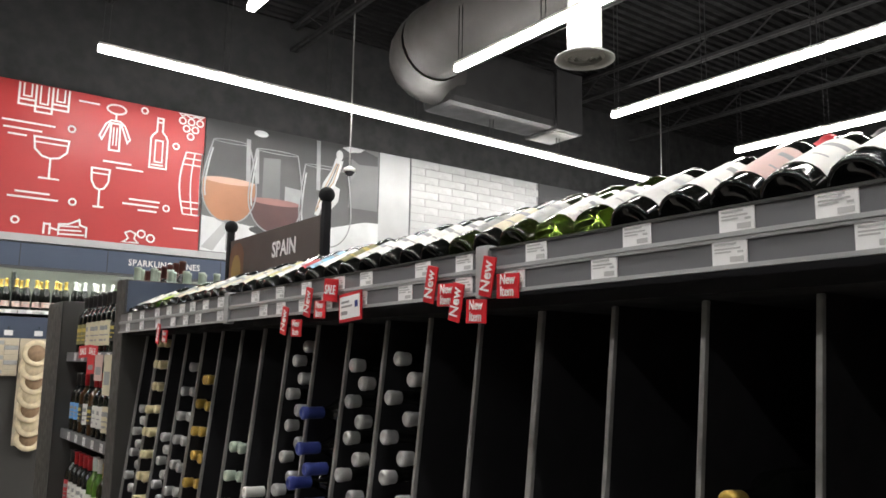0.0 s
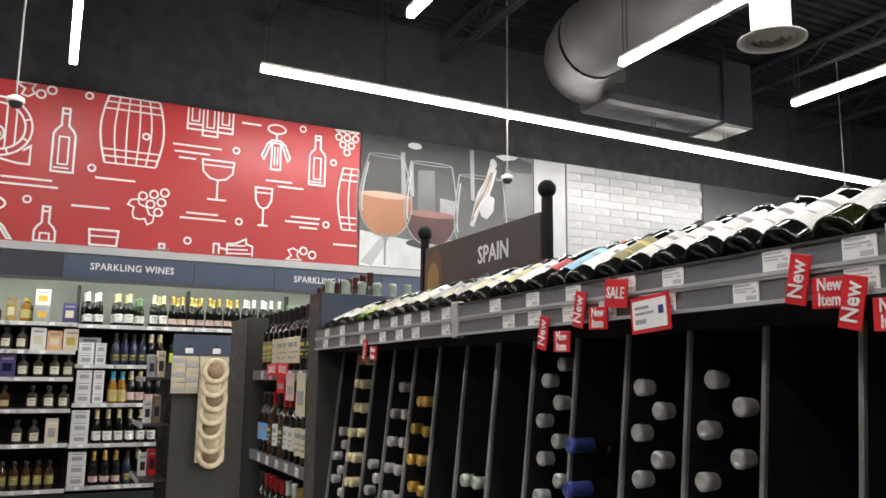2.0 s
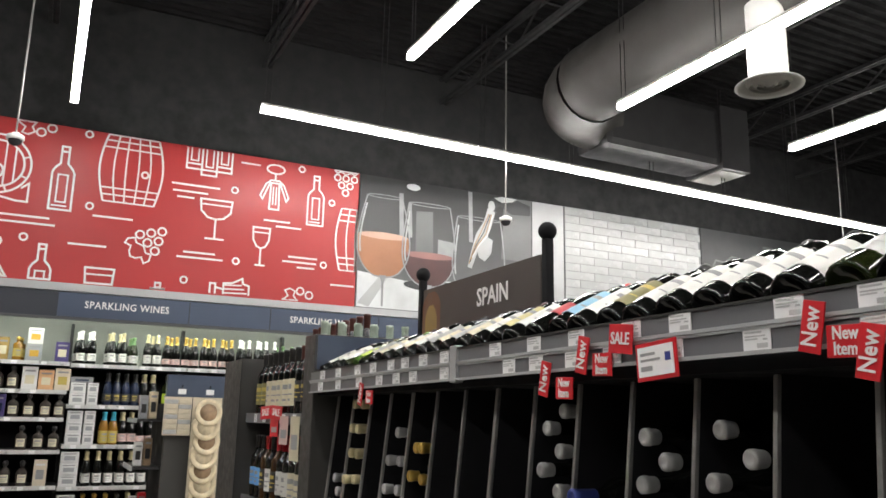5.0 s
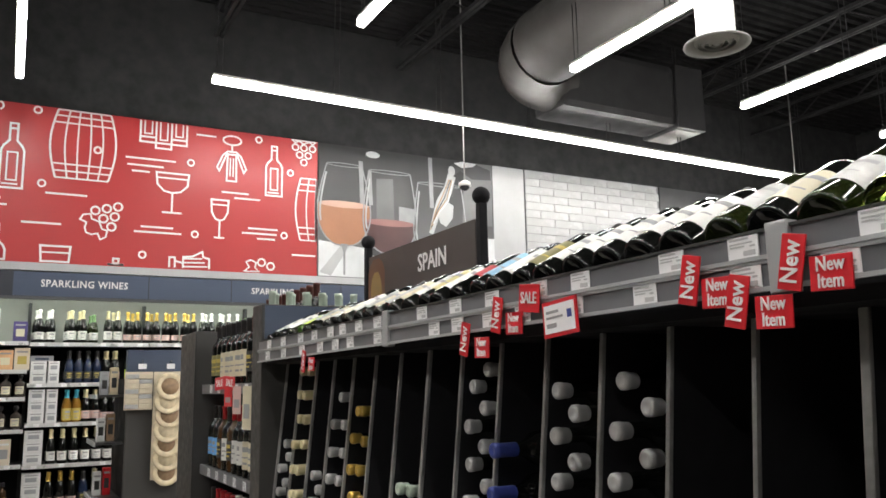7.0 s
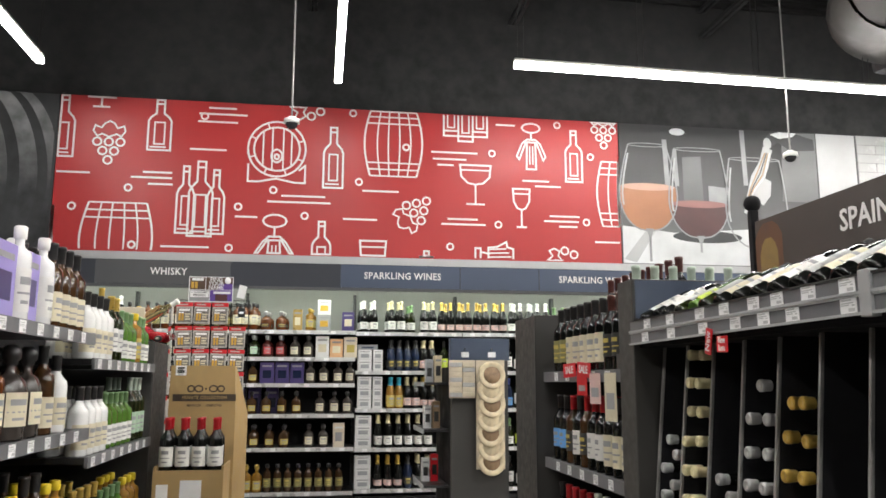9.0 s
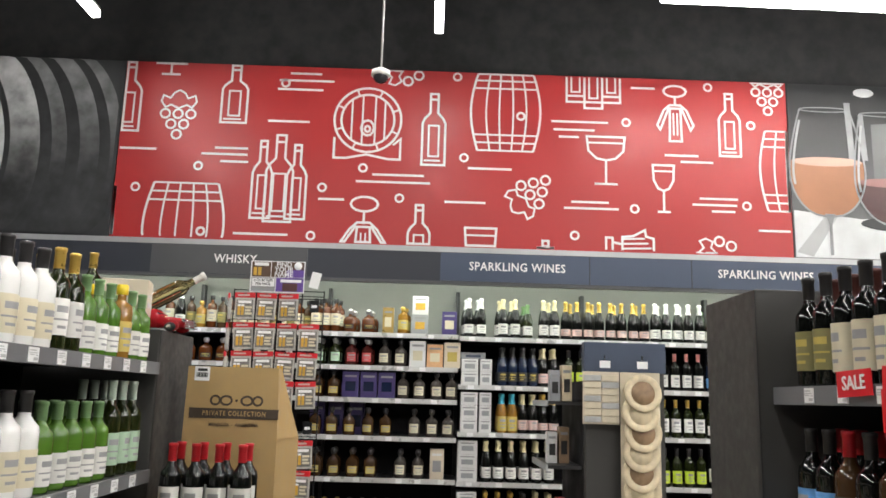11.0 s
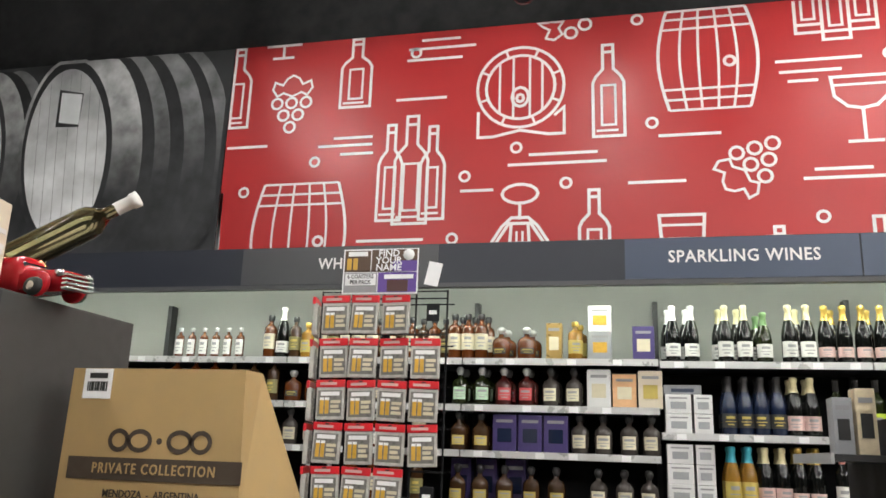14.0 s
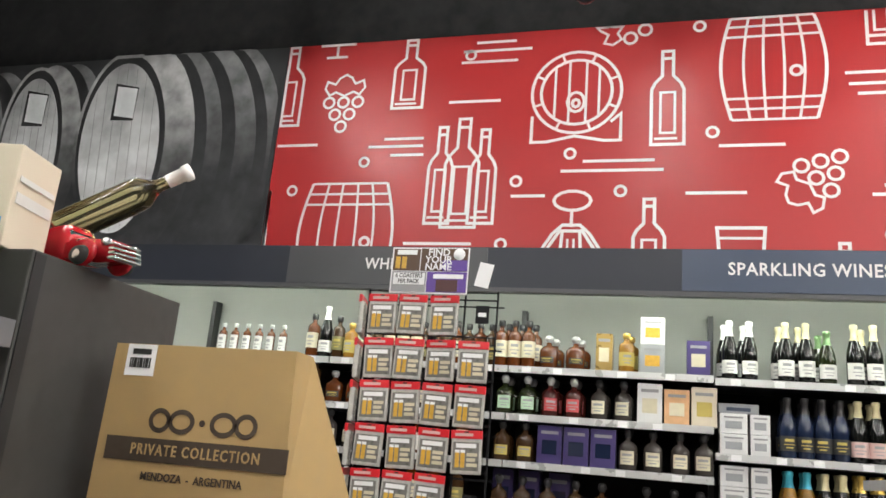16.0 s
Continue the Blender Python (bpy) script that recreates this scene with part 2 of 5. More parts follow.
def boxes(*rows, bevel=0.0):
    bm = bmesh.new()
    for r in rows:
        box(bm, *r, bevel=bevel)
    return bm


def lathe(bm, prof, seg=14, mi=0, cx=0.0, cy=0.0, sx=1.0, sy=1.0):
    """Turn a list of (radius, height) round z; sx, sy flatten it."""
    rings = []
    for r, h in prof:
        if r <= 1e-6:
            rings.append([bm.verts.new((cx, cy, h))])
        else:
            rings.append([bm.verts.new((cx + sx * r * math.cos(2 * math.pi * k / seg), cy + sy * r * math.sin(2 * math.pi * k / seg), h)) for k in range(seg)])
    for a, b in zip(rings, rings[1:]):
        for k in range(seg):
            va = [a[k % len(a)], a[(k + 1) % len(a)]] if len(a) > 1 else [a[0]]
            vb = [b[(k + 1) % len(b)], b[k % len(b)]] if len(b) > 1 else [b[0]]
            if len(va) + len(vb) > 2:
                f = bm.faces.new(va + vb)
                f.material_index, f.smooth = mi, True
    return bm


def ribbon(bm, pts, w, y, closed=False, mi=0):
    """A flat stroke of width w through (x, z) points in the plane y, facing -y."""
    n = len(pts)
    out = []
    for i in range(n):
        p = Vector(pts[i])
        a = Vector(pts[i - 1]) if (i > 0 or closed) else None
        b = Vector(pts[(i + 1) % n]) if (i < n - 1 or closed) else None
        d1 = (p - a).normalized() if a is not None else None
        d2 = (b - p).normalized() if b is not None else None
        if d1 is None:
            d1 = d2
        if d2 is None:
            d2 = d1
        t = d1 + d2
        t = t.normalized() if t.length > 1e-4 else d1
        nrm = Vector((-t.y, t.x))
        k = min(2.0, 1 / max(0.3, abs(nrm.dot(Vector((-d1.y, d1.x))))))
        q = nrm * w * 0.5 * k
        out.append((bm.verts.new((p.x + q.x, y, p.y + q.y)), bm.verts.new((p.x - q.x, y, p.y - q.y))))
    for i in range(n if closed else n - 1):
        a, b = out[i], out[(i + 1) % n]
        f = bm.faces.new((a[0], b[0], b[1], a[1]))
        f.material_index = mi
        f.normal_update()
        if f.normal.y > 0:
            f.normal_flip()
    return bm


def plate(bm, pts, y, mi=0):
    """A filled flat outline of (x, z) points in the plane y, facing -y."""
    f = bm.faces.new([bm.verts.new((x, y, z)) for x, z in pts])
    f.material_index = mi
    f.normal_update()
    if f.normal.y > 0:
        f.normal_flip()
    return bm


def arc(cx, cz, rx, rz, a0=0, a1=360, n=24):
    return [(cx + rx * math.cos(radians(a0 + (a1 - a0) * k / n)), cz + rz * math.sin(radians(a0 + (a1 - a0) * k / n))) for k in range(n + (0 if a1 - a0 == 360 else 1))]


def mesh_of(name, bm, materials):
    me = bpy.data.meshes.new(name)
    bm.normal_update()
    bm.to_mesh(me)
    bm.free()
    for m in (materials if isinstance(materials, (list, tuple)) else [materials]):
        me.materials.append(M[m])
    return me


def part(name, bm, material, parent, label=""):
    ob = new(name, mesh_of(name, bm, material))
    ob.parent = parent
    return tagged(ob, label) if label else ob


def thing(name, label, category, group="", bm=None, material=None, kind="", at=None):
    ob = new(name, mesh_of(name, bm, material) if bm else None)
    if at is not None:
        ob.matrix_basis = at
    return tagged(ob, label, category, group, kind)


def structure(name, bm, material, label="", category=""):
    return tagged(new(name, mesh_of(name, bm, material)), label, category, kind="structure")


def letters(text, size, material, name="lettering", align="CENTER", squeeze=1.0, depth=0.0006, space=1.0):
    """Built-in font as a mesh, standing in the xz plane, facing -y, centred on its origin."""
    cu = bpy.data.curves.new("type", "FONT")
    cu.body, cu.size, cu.align_x, cu.align_y, cu.extrude, cu.resolution_u, cu.offset = text, size, align, "CENTER", depth, 2, size * 0.016
    cu.space_character = space
    ob = bpy.data.objects.new("type", cu)
    scene.collection.objects.link(ob)
    bpy.context.view_layer.update()
    me = bpy.data.meshes.new_from_object(ob.evaluated_get(bpy.context.evaluated_depsgraph_get()))
    bpy.data.objects.remove(ob)
    me.transform(Matrix.Rotation(radians(90), 4, "X") @ Matrix.Diagonal((squeeze, 1, 1, 1)))
    me.materials.clear()
    me.materials.append(M[material])
    me.name = name
    return me


def lettering(parent, text, size, material, m, squeeze=1.0, name="lettering", space=1.0):
    ob = new(name, letters(text, size, material, name, squeeze=squeeze, space=space))
    ob.parent, ob.matrix_basis = parent, m
    return ob


# ---- shell of the shop ----
WALL = 10.43
X0, X1, Y0, TOP = -6.2, 15.5, -5.5, 5.95
structure("floor", boxes((X0, Y0, -0.1, X1, WALL, 0)), "floor", "polished pale concrete shop floor", "floor")
structure("wall_north", boxes((X0 - 0.2, WALL, -0.1, X1 + 0.2, WALL + 0.2, TOP)), "wall_dark", "charcoal painted back wall", "wall")
structure("wall_south", boxes((X0 - 0.2, Y0 - 0.2, -0.1, X1 + 0.2, Y0, TOP)), "wall_dark", "charcoal painted wall", "wall")
structure("wall_west", boxes((X0 - 0.2, Y0, -0.1, X0, WALL, TOP)), "wall_dark", "charcoal painted side wall", "wall")
structure("wall_east", boxes((X1, Y0, -0.1, X1 + 0.2, WALL, TOP)), "wall_dark", "charcoal painted side wall", "wall")
bm = bmesh.new()      # ribbed deck
n = int((WALL - Y0) / 0.15)
prev = None
for i in range(n + 1):
    y = Y0 + i * 0.15
    for dy, z in ((0, TOP), (0.055, TOP), (0.075, TOP - 0.04), (0.13, TOP - 0.04)):
        a, b = bm.verts.new((X0, y + dy, z)), bm.verts.new((X1, y + dy, z))
        if prev:
            bm.faces.new((prev[0], prev[1], b, a))
        prev = (a, b)
box(bm, X0, Y0, TOP + 0.01, X1, WALL + 0.2, TOP + 0.12)
structure("ceiling", bm, "deck", "black painted ribbed steel roof deck", "ceiling")


def joist(x):
    t = thing("roof_joist", "dark painted open-web steel roof joist", "joist", "roof joists")
    t.location = (x, 0, 0)
    for z in (5.52, 5.85):
        part("chord", boxes((-0.055, Y0, z, -0.012, WALL, z + 0.045), (0.012, Y0, z, 0.055, WALL, z + 0.045)), "steel_dark", t)
    bm = bmesh.new()
    y, up = Y0, True
    while y < WALL - 0.5:
        a, b = Vector((0, y, 5.54 if up else 5.87)), Vector((0, y + 0.5, 5.87 if up else 5.54))
        d = (b - a)
        r = bmesh.ops.create_cube(bm, size=1)
        rot = d.to_track_quat("Z", "X").to_matrix().to_4x4()
        for v in r["verts"]:
            v.co = (a + b) / 2 + rot @ Vector((v.co.x * 0.02, v.co.y * 0.02, v.co.z * d.length))
        y, up = y + 0.5, not up
    part("web", bm, "steel_dark", t)


for x in (-3.9, -1.5, 0.9, 3.28, 5.71, 8.0, 10.3, 12.6):
    joist(x)


def tube_path(bm, pts, r, seg=20):
    rings = []
    for i, p in enumerate(pts):
        d = (Vector(pts[min(i + 1, len(pts) - 1)]) - Vector(pts[max(i - 1, 0)])).normalized()
        s = d.cross(Vector((0, 0, 1))).normalized()
        u = s.cross(d)
        rr = r[i] if isinstance(r, list) else r
        rings.append([bm.verts.new(Vector(p) + rr * (math.cos(2 * math.pi * k / seg) * s + math.sin(2 * math.pi * k / seg) * u)) for k in range(seg)])
    for a, b in zip(rings, rings[1:]):
        for k in range(seg):
            f = bm.faces.new((a[k], a[(k + 1) % seg], b[(k + 1) % seg], b[k]))
            f.smooth = True
    return bm


duct = thing("air_duct", "large grey round spiral air duct with an elbow", "duct")
part("main_run", tube_path(bmesh.new(), [(6.4, y, 5.05) for y in np.arange(Y0, 8.1, 0.6)] + [(6.4, 8.05, 5.05)], 0.44), "duct", duct)
el = [(6.4 + 0.8 * (1 - math.cos(a)), 8.05 + 0.8 * math.sin(a), 5.03 - 0.004 * k) for k, a in enumerate(np.linspace(0, math.pi / 2, 9))]
part("elbow", tube_path(bmesh.new(), el, [0.44 - 0.010 * k for k in range(9)]), "duct", duct)
part("branch", boxes((6.98, 8.52, 4.60, 8.86, 9.16, 5.44), bevel=.10), "duct_dark", duct, "dark flat-sided branch duct")
part("outlet_box", boxes((8.84, 8.50, 4.585, 9.34, 9.18, 5.46), bevel=.012), "duct_dark", duct)
part("outlet_grille", boxes((8.88, 8.56, 4.570, 9.30, 9.12, 4.583)), "grille", duct)
bm = bmesh.new()
for y in np.arange(-4.6, 8.0, 1.2):
    tube_path(bm, [(6.4, y, 5.05), (6.4, y + 0.02, 5.05)], 0.448)
part("seams", bm, "duct", duct)

dif = thing("ceiling_diffuser", "white round ceiling air diffuser on a flexible neck", "air vent", at=pose(6.2, 5.45, 3.99))
prof = [(0.15, 0.72)]
for k in range(24):
    prof.append((0.15 + 0.006 * (k % 2), 0.48 - k * 0.0185))
part("neck", lathe(bmesh.new(), prof, 24), "white_metal", dif)
part("rim", lathe(bmesh.new(), [(0.15, 0.06), (0.20, 0.05), (0.265, 0.012), (0.265, 0.0), (0.21, 0.012), (0.20, 0.03), (0.15, 0.05)], 28), "grille", dif)
for r in (0.18, 0.125, 0.07):
    part("cone_ring", lathe(bmesh.new(), [(r, 0.035), (r - 0.025, 0.0), (r - 0.03, 0.004), (r - 0.01, 0.04)], 24), "grille", dif)
part("cap", lathe(bmesh.new(), [(0.035, 0.02), (0.03, 0.005), (0, 0.003)], 16), "grille", dif)


def strip_light(x, y, length, along, pieces, dip=0.0):
    """A row of suspended LED tubes hung end to end."""
    m = pose(x, y, 4.33, 0, dip, 0 if along == "x" else -90)
    t = thing("strip_light", "suspended white linear LED ceiling light, switched on", "ceiling light", "ceiling strip lights", at=m)
    seg = length / pieces
    for k in range(pieces):
        a, b = k * seg + 0.006, (k + 1) * seg - 0.006
        part("diffuser", boxes((a, -0.034, -0.03, b, 0.034, 0.03), bevel=0.012), "tube", t)
        part("housing", boxes((a, -0.03, 0.032, b, 0.03, 0.06)), "white_metal", t)
        part("hanger", boxes((a + 0.03, -0.004, 0.06, a + 0.036, 0.004, 1.58), (a + 0.09, -0.004, 0.06, a + 0.096, 0.004, 1.58)), "steel_dark", t)


strip_light(2.88, 8.80, 9.9, "x", 8, 0.55)
for x, y in ((1.2, 9.49), (-1.65, 9.42), (3.72, 7.02), (5.97, 7.04), (8.38, 7.08), (10.9, 7.08)):
    strip_light(x, y, 12.3 if y > 9 else 9.9, "y", 10 if y > 9 else 8)


def dome(x, y, z):
    t = thing("security_camera", "white dome security camera hung on a thin rod", "camera", "dome cameras", at=pose(x, y, z))
    part("rod", lathe(bmesh.new(), [(0.0085, 0.04), (0.0085, 5.9 - z)], 8), "grille", t)
    part("housing", lathe(bmesh.new(), [(0, 0.06), (0.03, 0.058), (0.045, 0.045), (0.07, 0.035), (0.075, 0.0), (0.07, -0.005), (0, -0.005)], 18), "white_metal", t)
    part("lens_dome", lathe(bmesh.new(), [(0.058, -0.006), (0.055, -0.03), (0.04, -0.05), (0.018, -0.06), (0, -0.062)], 18), "dome_dark", t)


dome(0.77, 8.92, 3.67)
dome(5.78, 8.87, 3.56)
dome(11.2, 8.6, 3.6)

# ---- graphic boards on the back wall ----
FR = 10.395
ZB, ZT = 2.645, 4.35
banner = thing("wall_banner", "red printed wall banner with white wine icons", "banner", bm=boxes((-1.755, FR, ZB, 4.54, WALL - 0.001, ZT)), material="red_print")
INK = FR - 0.003
W = 0.022


def clip_pts(pts):
    return [(min(max(x, -1.74), 4.525), min(max(z, ZB + 0.02), ZT - 0.012)) for x, z in pts]


class Icon:
    """White line drawing collected into one part of the banner."""

    def __init__(self):
        self.bm = bmesh.new()
        self.n = 0

    def line(self, pts, closed=False, w=W):
        q = clip_pts(pts)
        keep = [q[0]]
        for p in q[1:]:
            if abs(p[0] - keep[-1][0]) + abs(p[1] - keep[-1][1]) > 1e-4:
                keep.append(p)
        self.n += 1
        if len(keep) > 1:
            ribbon(self.bm, keep, w, INK - .0004 * self.n, closed and len(keep) > 2)
        return self

    def done(self, name):
        part(name, self.bm, "white_ink", banner)


def bottle_icon(ic, x, top, bot, w, label=True):
    h, n = top - bot, w * 0.17
    sh = bot + h * 0.62
    ic.line([(x - w / 2, bot), (x - w / 2, sh - h * .04), (x - w * .4, sh + h * .03), (x - n, sh + h * .11), (x - n, top), (x + n, top), (x + n, sh + h * .11), (x + w * .4, sh + h * .03), (x + w / 2, sh - h * .04), (x + w / 2, bot)], True)
    ic.line([(x - n, top - h * .08), (x + n, top - h * .08)])
    if label:
        ic.line([(x - w * .22, bot + h * .12), (x - w * .22, bot + h * .55), (x + w * .22, bot + h * .55), (x + w * .22, bot + h * .12)], True, W * .8)
        ic.line([(x - w * .4, bot + h * .06), (x + w * .3, bot + h * .06)], w=W * .8)


def barrel_icon(x, top, bot, w):
    h = top - bot
    curve = lambda s: [(x + s * w * (.40 + .10 * math.sin(math.pi * k / 12)), bot + h * k / 12) for k in range(13) if bot + h * (k + 1) / 12 > ZB]
    for s in (-1, 1):
        Icon().line(curve(s)).done("barrel_side")
    for s in (-.56, -.18, .22, .60):
        Icon().line(curve(s), w=W * .8).done("stave_line")
    for f in (0, .1, .2, .8, .9, 1):
        k = .40 + .10 * math.sin(math.pi * f)
        if bot + h * f > ZB + .03:
            Icon().line([(x - w * k, bot + h * f), (x + w * k, bot + h * f)], w=W * .8).done("hoop_line")
    if bot + h * .45 > ZB + .04:
        Icon().line(arc(x + w * .22, bot + h * .45, .035, .035, n=12), True).done("bung_ring")


def grapes_icon(x, z, s, turn=0):
    c, sn = math.cos(radians(turn)), math.sin(radians(turn))
    R = lambda a, b: (x + (a * c - b * sn) * s, z + (a * sn + b * c) * s)
    for row, (n, b) in enumerate(((3, .02), (2, -.2), (1, -.42))):
        for k in range(n):
            cx, cz = R((k - (n - 1) / 2) * .26, b)
            if ZB + .05 < cz < ZT - .03:
                Icon().line(arc(cx, cz, .095 * s, .095 * s, n=12), True, W * .9).done("grape_ring")
    leaf = ((0, .14), (-.18, .24), (-.30, .16), (-.40, .34), (-.36, .52), (-.20, .44), (-.12, .60), (0, .68), (.12, .60), (.20, .44), (.36, .52), (.40, .34), (.30, .16), (.18, .24))
    Icon().line([R(p[0] * .9, .14 + (p[1] - .14) * .72) for p in leaf], True, W * .8).done("leaf_outline")


def goblet_icon(ic, x, top, bot, w, deep=.5):
    h = top - bot
    ic.line([(x - w / 2, top), (x - w * .46, top - h * deep * .6), (x - w * .25, top - h * deep * .92), (x, top - h * deep), (x + w * .25, top - h * deep * .92), (x + w * .46, top - h * deep * .6), (x + w / 2, top)], True)
    ic.line([(x - w * .46, top - h * .13), (x + w * .46, top - h * .13)], w=W * .8)
    ic.line([(x, top - h * deep), (x, bot)]).line([(x - w * .3, bot), (x + w * .3, bot)])


def corkscrew_icon(ic, x, top, bot, w):
    h = top - bot
    ic.line(arc(x, top - h * .11, w * .30, h * .10, n=14), True)
    ic.line([(x, top - h * .21), (x, top - h * .38)])
    ic.line([(x - w * .16, top - h * .4), (x - w * .4, bot + h * .2), (x - w * .48, bot + h * .28), (x - w * .3, top - h * .45), (x - w * .14, top - h * .36), (x + w * .14, top - h * .36), (x + w * .3, top - h * .45), (x + w * .48, bot + h * .28), (x + w * .4, bot + h * .2), (x + w * .16, top - h * .4)])
    ic.line([(x - w * .16, bot), (x - w * .14, top - h * .42), (x + w * .14, top - h * .42), (x + w * .16, bot)], True)
    ic.line([(x - w * .05, bot + h * .1), (x - w * .05, top - h * .5)], w=W * .7).line([(x + w * .05, bot + h * .1), (x + w * .05, top - h * .5)], w=W * .7)


for x, t, b, w in ((-1.70, 4.34, 3.66, .22), (-0.71, 4.34, 3.77, .24), (1.18, 4.12, 3.42, .215), (3.985, 4.22, 3.60, .20), (1.07, 3.03, 2.4, .20)):
    ic = Icon()
    bottle_icon(ic, x, t, b, w)
    ic.done("bottle_icon")
ic = Icon()
bottle_icon(ic, -0.40, 3.60, 2.86, .18)
bottle_icon(ic, -0.08, 3.57, 2.86, .18)
bottle_icon(ic, -0.24, 3.66, 2.83, .25)
ic.done("bottle_group_icon")
ic = Icon()
for x, b in ((2.52, 4.09), (2.69, 4.03), (2.86, 4.09)):
    ic.line([(x - .085, 4.40), (x - .085, b), (x + .085, b), (x + .085, 4.40)]).line([(x - .085, b + .06), (x + .085, b + .06)]).line([(x - .04, 4.4), (x - .04, b + .1), (x + .04, b + .1), (x + .04, 4.4)], w=W * .8)
ic.done("bottle_group_icon")
ic = Icon()
ic.line(arc(.555, 3.84, .315, .315, n=36), True).line(arc(.555, 3.84, .25, .25, n=32), True)
for s in (-.15, -.05, .07, .16):
    ic.line([(.555 + s, 3.84 - math.sqrt(.0625 - s * s)), (.555 + s, 3.84 + math.sqrt(.0625 - s * s))], w=W * .8)
ic.line(arc(.555, 3.76, .06, .075, n=12), True).line(arc(.555, 3.75, .025, .03, n=8), True)
ic.line([(.25, 3.66), (.25, 3.46), (.36, 3.46), (.555, 3.50), (.76, 3.46), (.87, 3.46), (.87, 3.66), (.80, 3.60)])
for a in range(20, 360, 45):
    ic.line([(.555 + .25 * math.cos(radians(a)), 3.84 + .25 * math.sin(radians(a))), (.555 + .315 * math.cos(radians(a)), 3.84 + .315 * math.sin(radians(a)))], w=W * .8)
ic.done("cask_icon")
for x, t, b, w in ((1.855, 4.35, 3.58, .66), (-1.09, 3.17, 2.35, .74), (4.57, 3.86, 3.08, .62), (-2.04, 3.12, 2.3, .62)):
    barrel_icon(x, t, b, w)
for x, z, s, tn in ((-1.23, 3.83, .50, 0), (4.36, 4.24, .46, 0), (2.10, 3.17, .50, 135), (.93, 4.36, .5, 90), (3.88, 2.66, .5, 100)):
    grapes_icon(x, z, s * .92, tn)
for x, t, b, w, d in ((2.805, 3.75, 3.29, .36, .5), (3.345, 3.49, 3.04, .20, .55), (1.64, 2.83, 2.3, .29, .55), (-1.33, 4.7, 4.23, .3, .5)):
    ic = Icon()
    goblet_icon(ic, x, t, b, w, d)
    ic.done("glass_icon")
for x, t, b, w in ((3.47, 4.29, 3.73, .36), (.56, 3.10, 2.4, .42)):
    ic = Icon()
    corkscrew_icon(ic, x, t, b, w)
    ic.done("corkscrew_icon")
ic = Icon()
ic.line([(2.80, 2.66), (2.80, 2.78), (2.86, 2.78), (2.86, 2.66)]).line([(2.86, 2.74), (2.95, 2.72)])
for k in range(3):
    ic.line([(2.95, 2.68 + k * .045), (3.22 - k * .03, 2.69 + k * .045)], w=W * .8)
ic.line([(2.95, 2.64), (2.95, 2.79), (3.05, 2.80), (3.16, 2.86), (3.17, 2.80), (3.24, 2.78), (3.24, 2.64)])
ic.done("corkscrew_icon")
ic = Icon()
bottle_icon(ic, 2.24, 2.73, 2.1, .16, False)
ic.done("bottle_icon")
for a, b, z in ((-.30, .22, 4.21), (-.31, .12, 4.12), (-.20, .10, 4.28), (-.38, .01, 3.80), (-.86, -.55, 3.52), (-.98, -.55, 3.46), (-.80, -.54, 3.39), (-1.74, -1.40, 3.49), (.62, 1.10, 3.31), (.47, 1.16, 3.24), (.13, .37, 3.06), (1.51, 1.92, 3.40)):
    part("line_mark", ribbon(bmesh.new(), [(a, z), (b, z)], W, INK), "white_ink", banner)
for a, b, z in ((1.30, 1.68, 3.07), (2.48, 2.83, 3.11), (2.41, 2.92, 3.05), (2.29, 2.83, 3.89), (2.31, 2.70, 3.81), (2.36, 2.55, 3.74), (3.05, 3.28, 4.25), (3.36, 3.68, 3.59), (3.51, 3.82, 3.53), (3.68, 4.04, 3.18), (3.61, 4.03, 3.12), (3.79, 4.01, 3.06), (4.22, 4.52, 2.89), (-.63, -.13, 2.71)):
    part("line_mark", ribbon(bmesh.new(), [(a, z), (b, z)], W, INK), "white_ink", banner)
for x, z in ((-.24, 4.18), (-1.00, 3.34), (-1.56, 3.12), (.16, 3.17), (.88, 3.09), (.53, 3.37), (1.47, 3.50), (1.39, 4.30), (3.00, 3.90), (3.79, 4.28), (4.19, 3.91), (3.07, 3.06), (4.12, 3.12), (2.51, 2.79), (.08, 2.71)):
    part("dot_mark", ribbon(bmesh.new(), arc(x, z, .036, .036, n=12), W * .9, INK, True), "white_ink", banner)

# wine-glass photograph board
board = thing("wine_glass_poster", "grey photographic wall poster of three wine glasses", "poster", bm=boxes((4.55, FR, ZB, 7.66, WALL - 0.001, ZT)), material="photo_ground")
P = FR - 0.003


def printed(name, pts, layer, material, label=""):
    """One printed area of a poster, laid on in thin layers."""
    part(name, plate(bmesh.new(), pts, P - .0012 * layer), material, board, label)


printed("table_top", [(4.56, 2.655), (7.64, 2.655), (7.64, 3.30), (6.9, 3.28), (6.2, 3.10), (5.2, 3.03), (4.56, 3.10)], 0, "photo_white")
printed("back_window", [(5.34, 3.12), (5.34, 3.96), (5.58, 3.98), (5.60, 3.12)], 1, "photo_mid")
printed("back_jar", [(5.66, 3.40), (5.66, 3.62), (5.88, 3.60), (5.88, 3.40)], 1, "photo_glass")
printed("dark_window", [(6.62, 3.46), (6.66, 4.33), (7.11, 4.34), (7.10, 3.46)], 1, "photo_mid")
printed("white_strip", [(7.12, 2.66), (7.12, 4.34), (7.645, 4.34), (7.645, 2.66)], 2, "photo_pale")
printed("cast_shadow", arc(5.62, 2.99, .44, .075, n=20), 2, "photo_dark")
printed("cast_shadow", [(4.57, 2.70), (4.85, 3.05), (4.97, 3.05), (4.72, 2.66)], 2, "photo_pale")
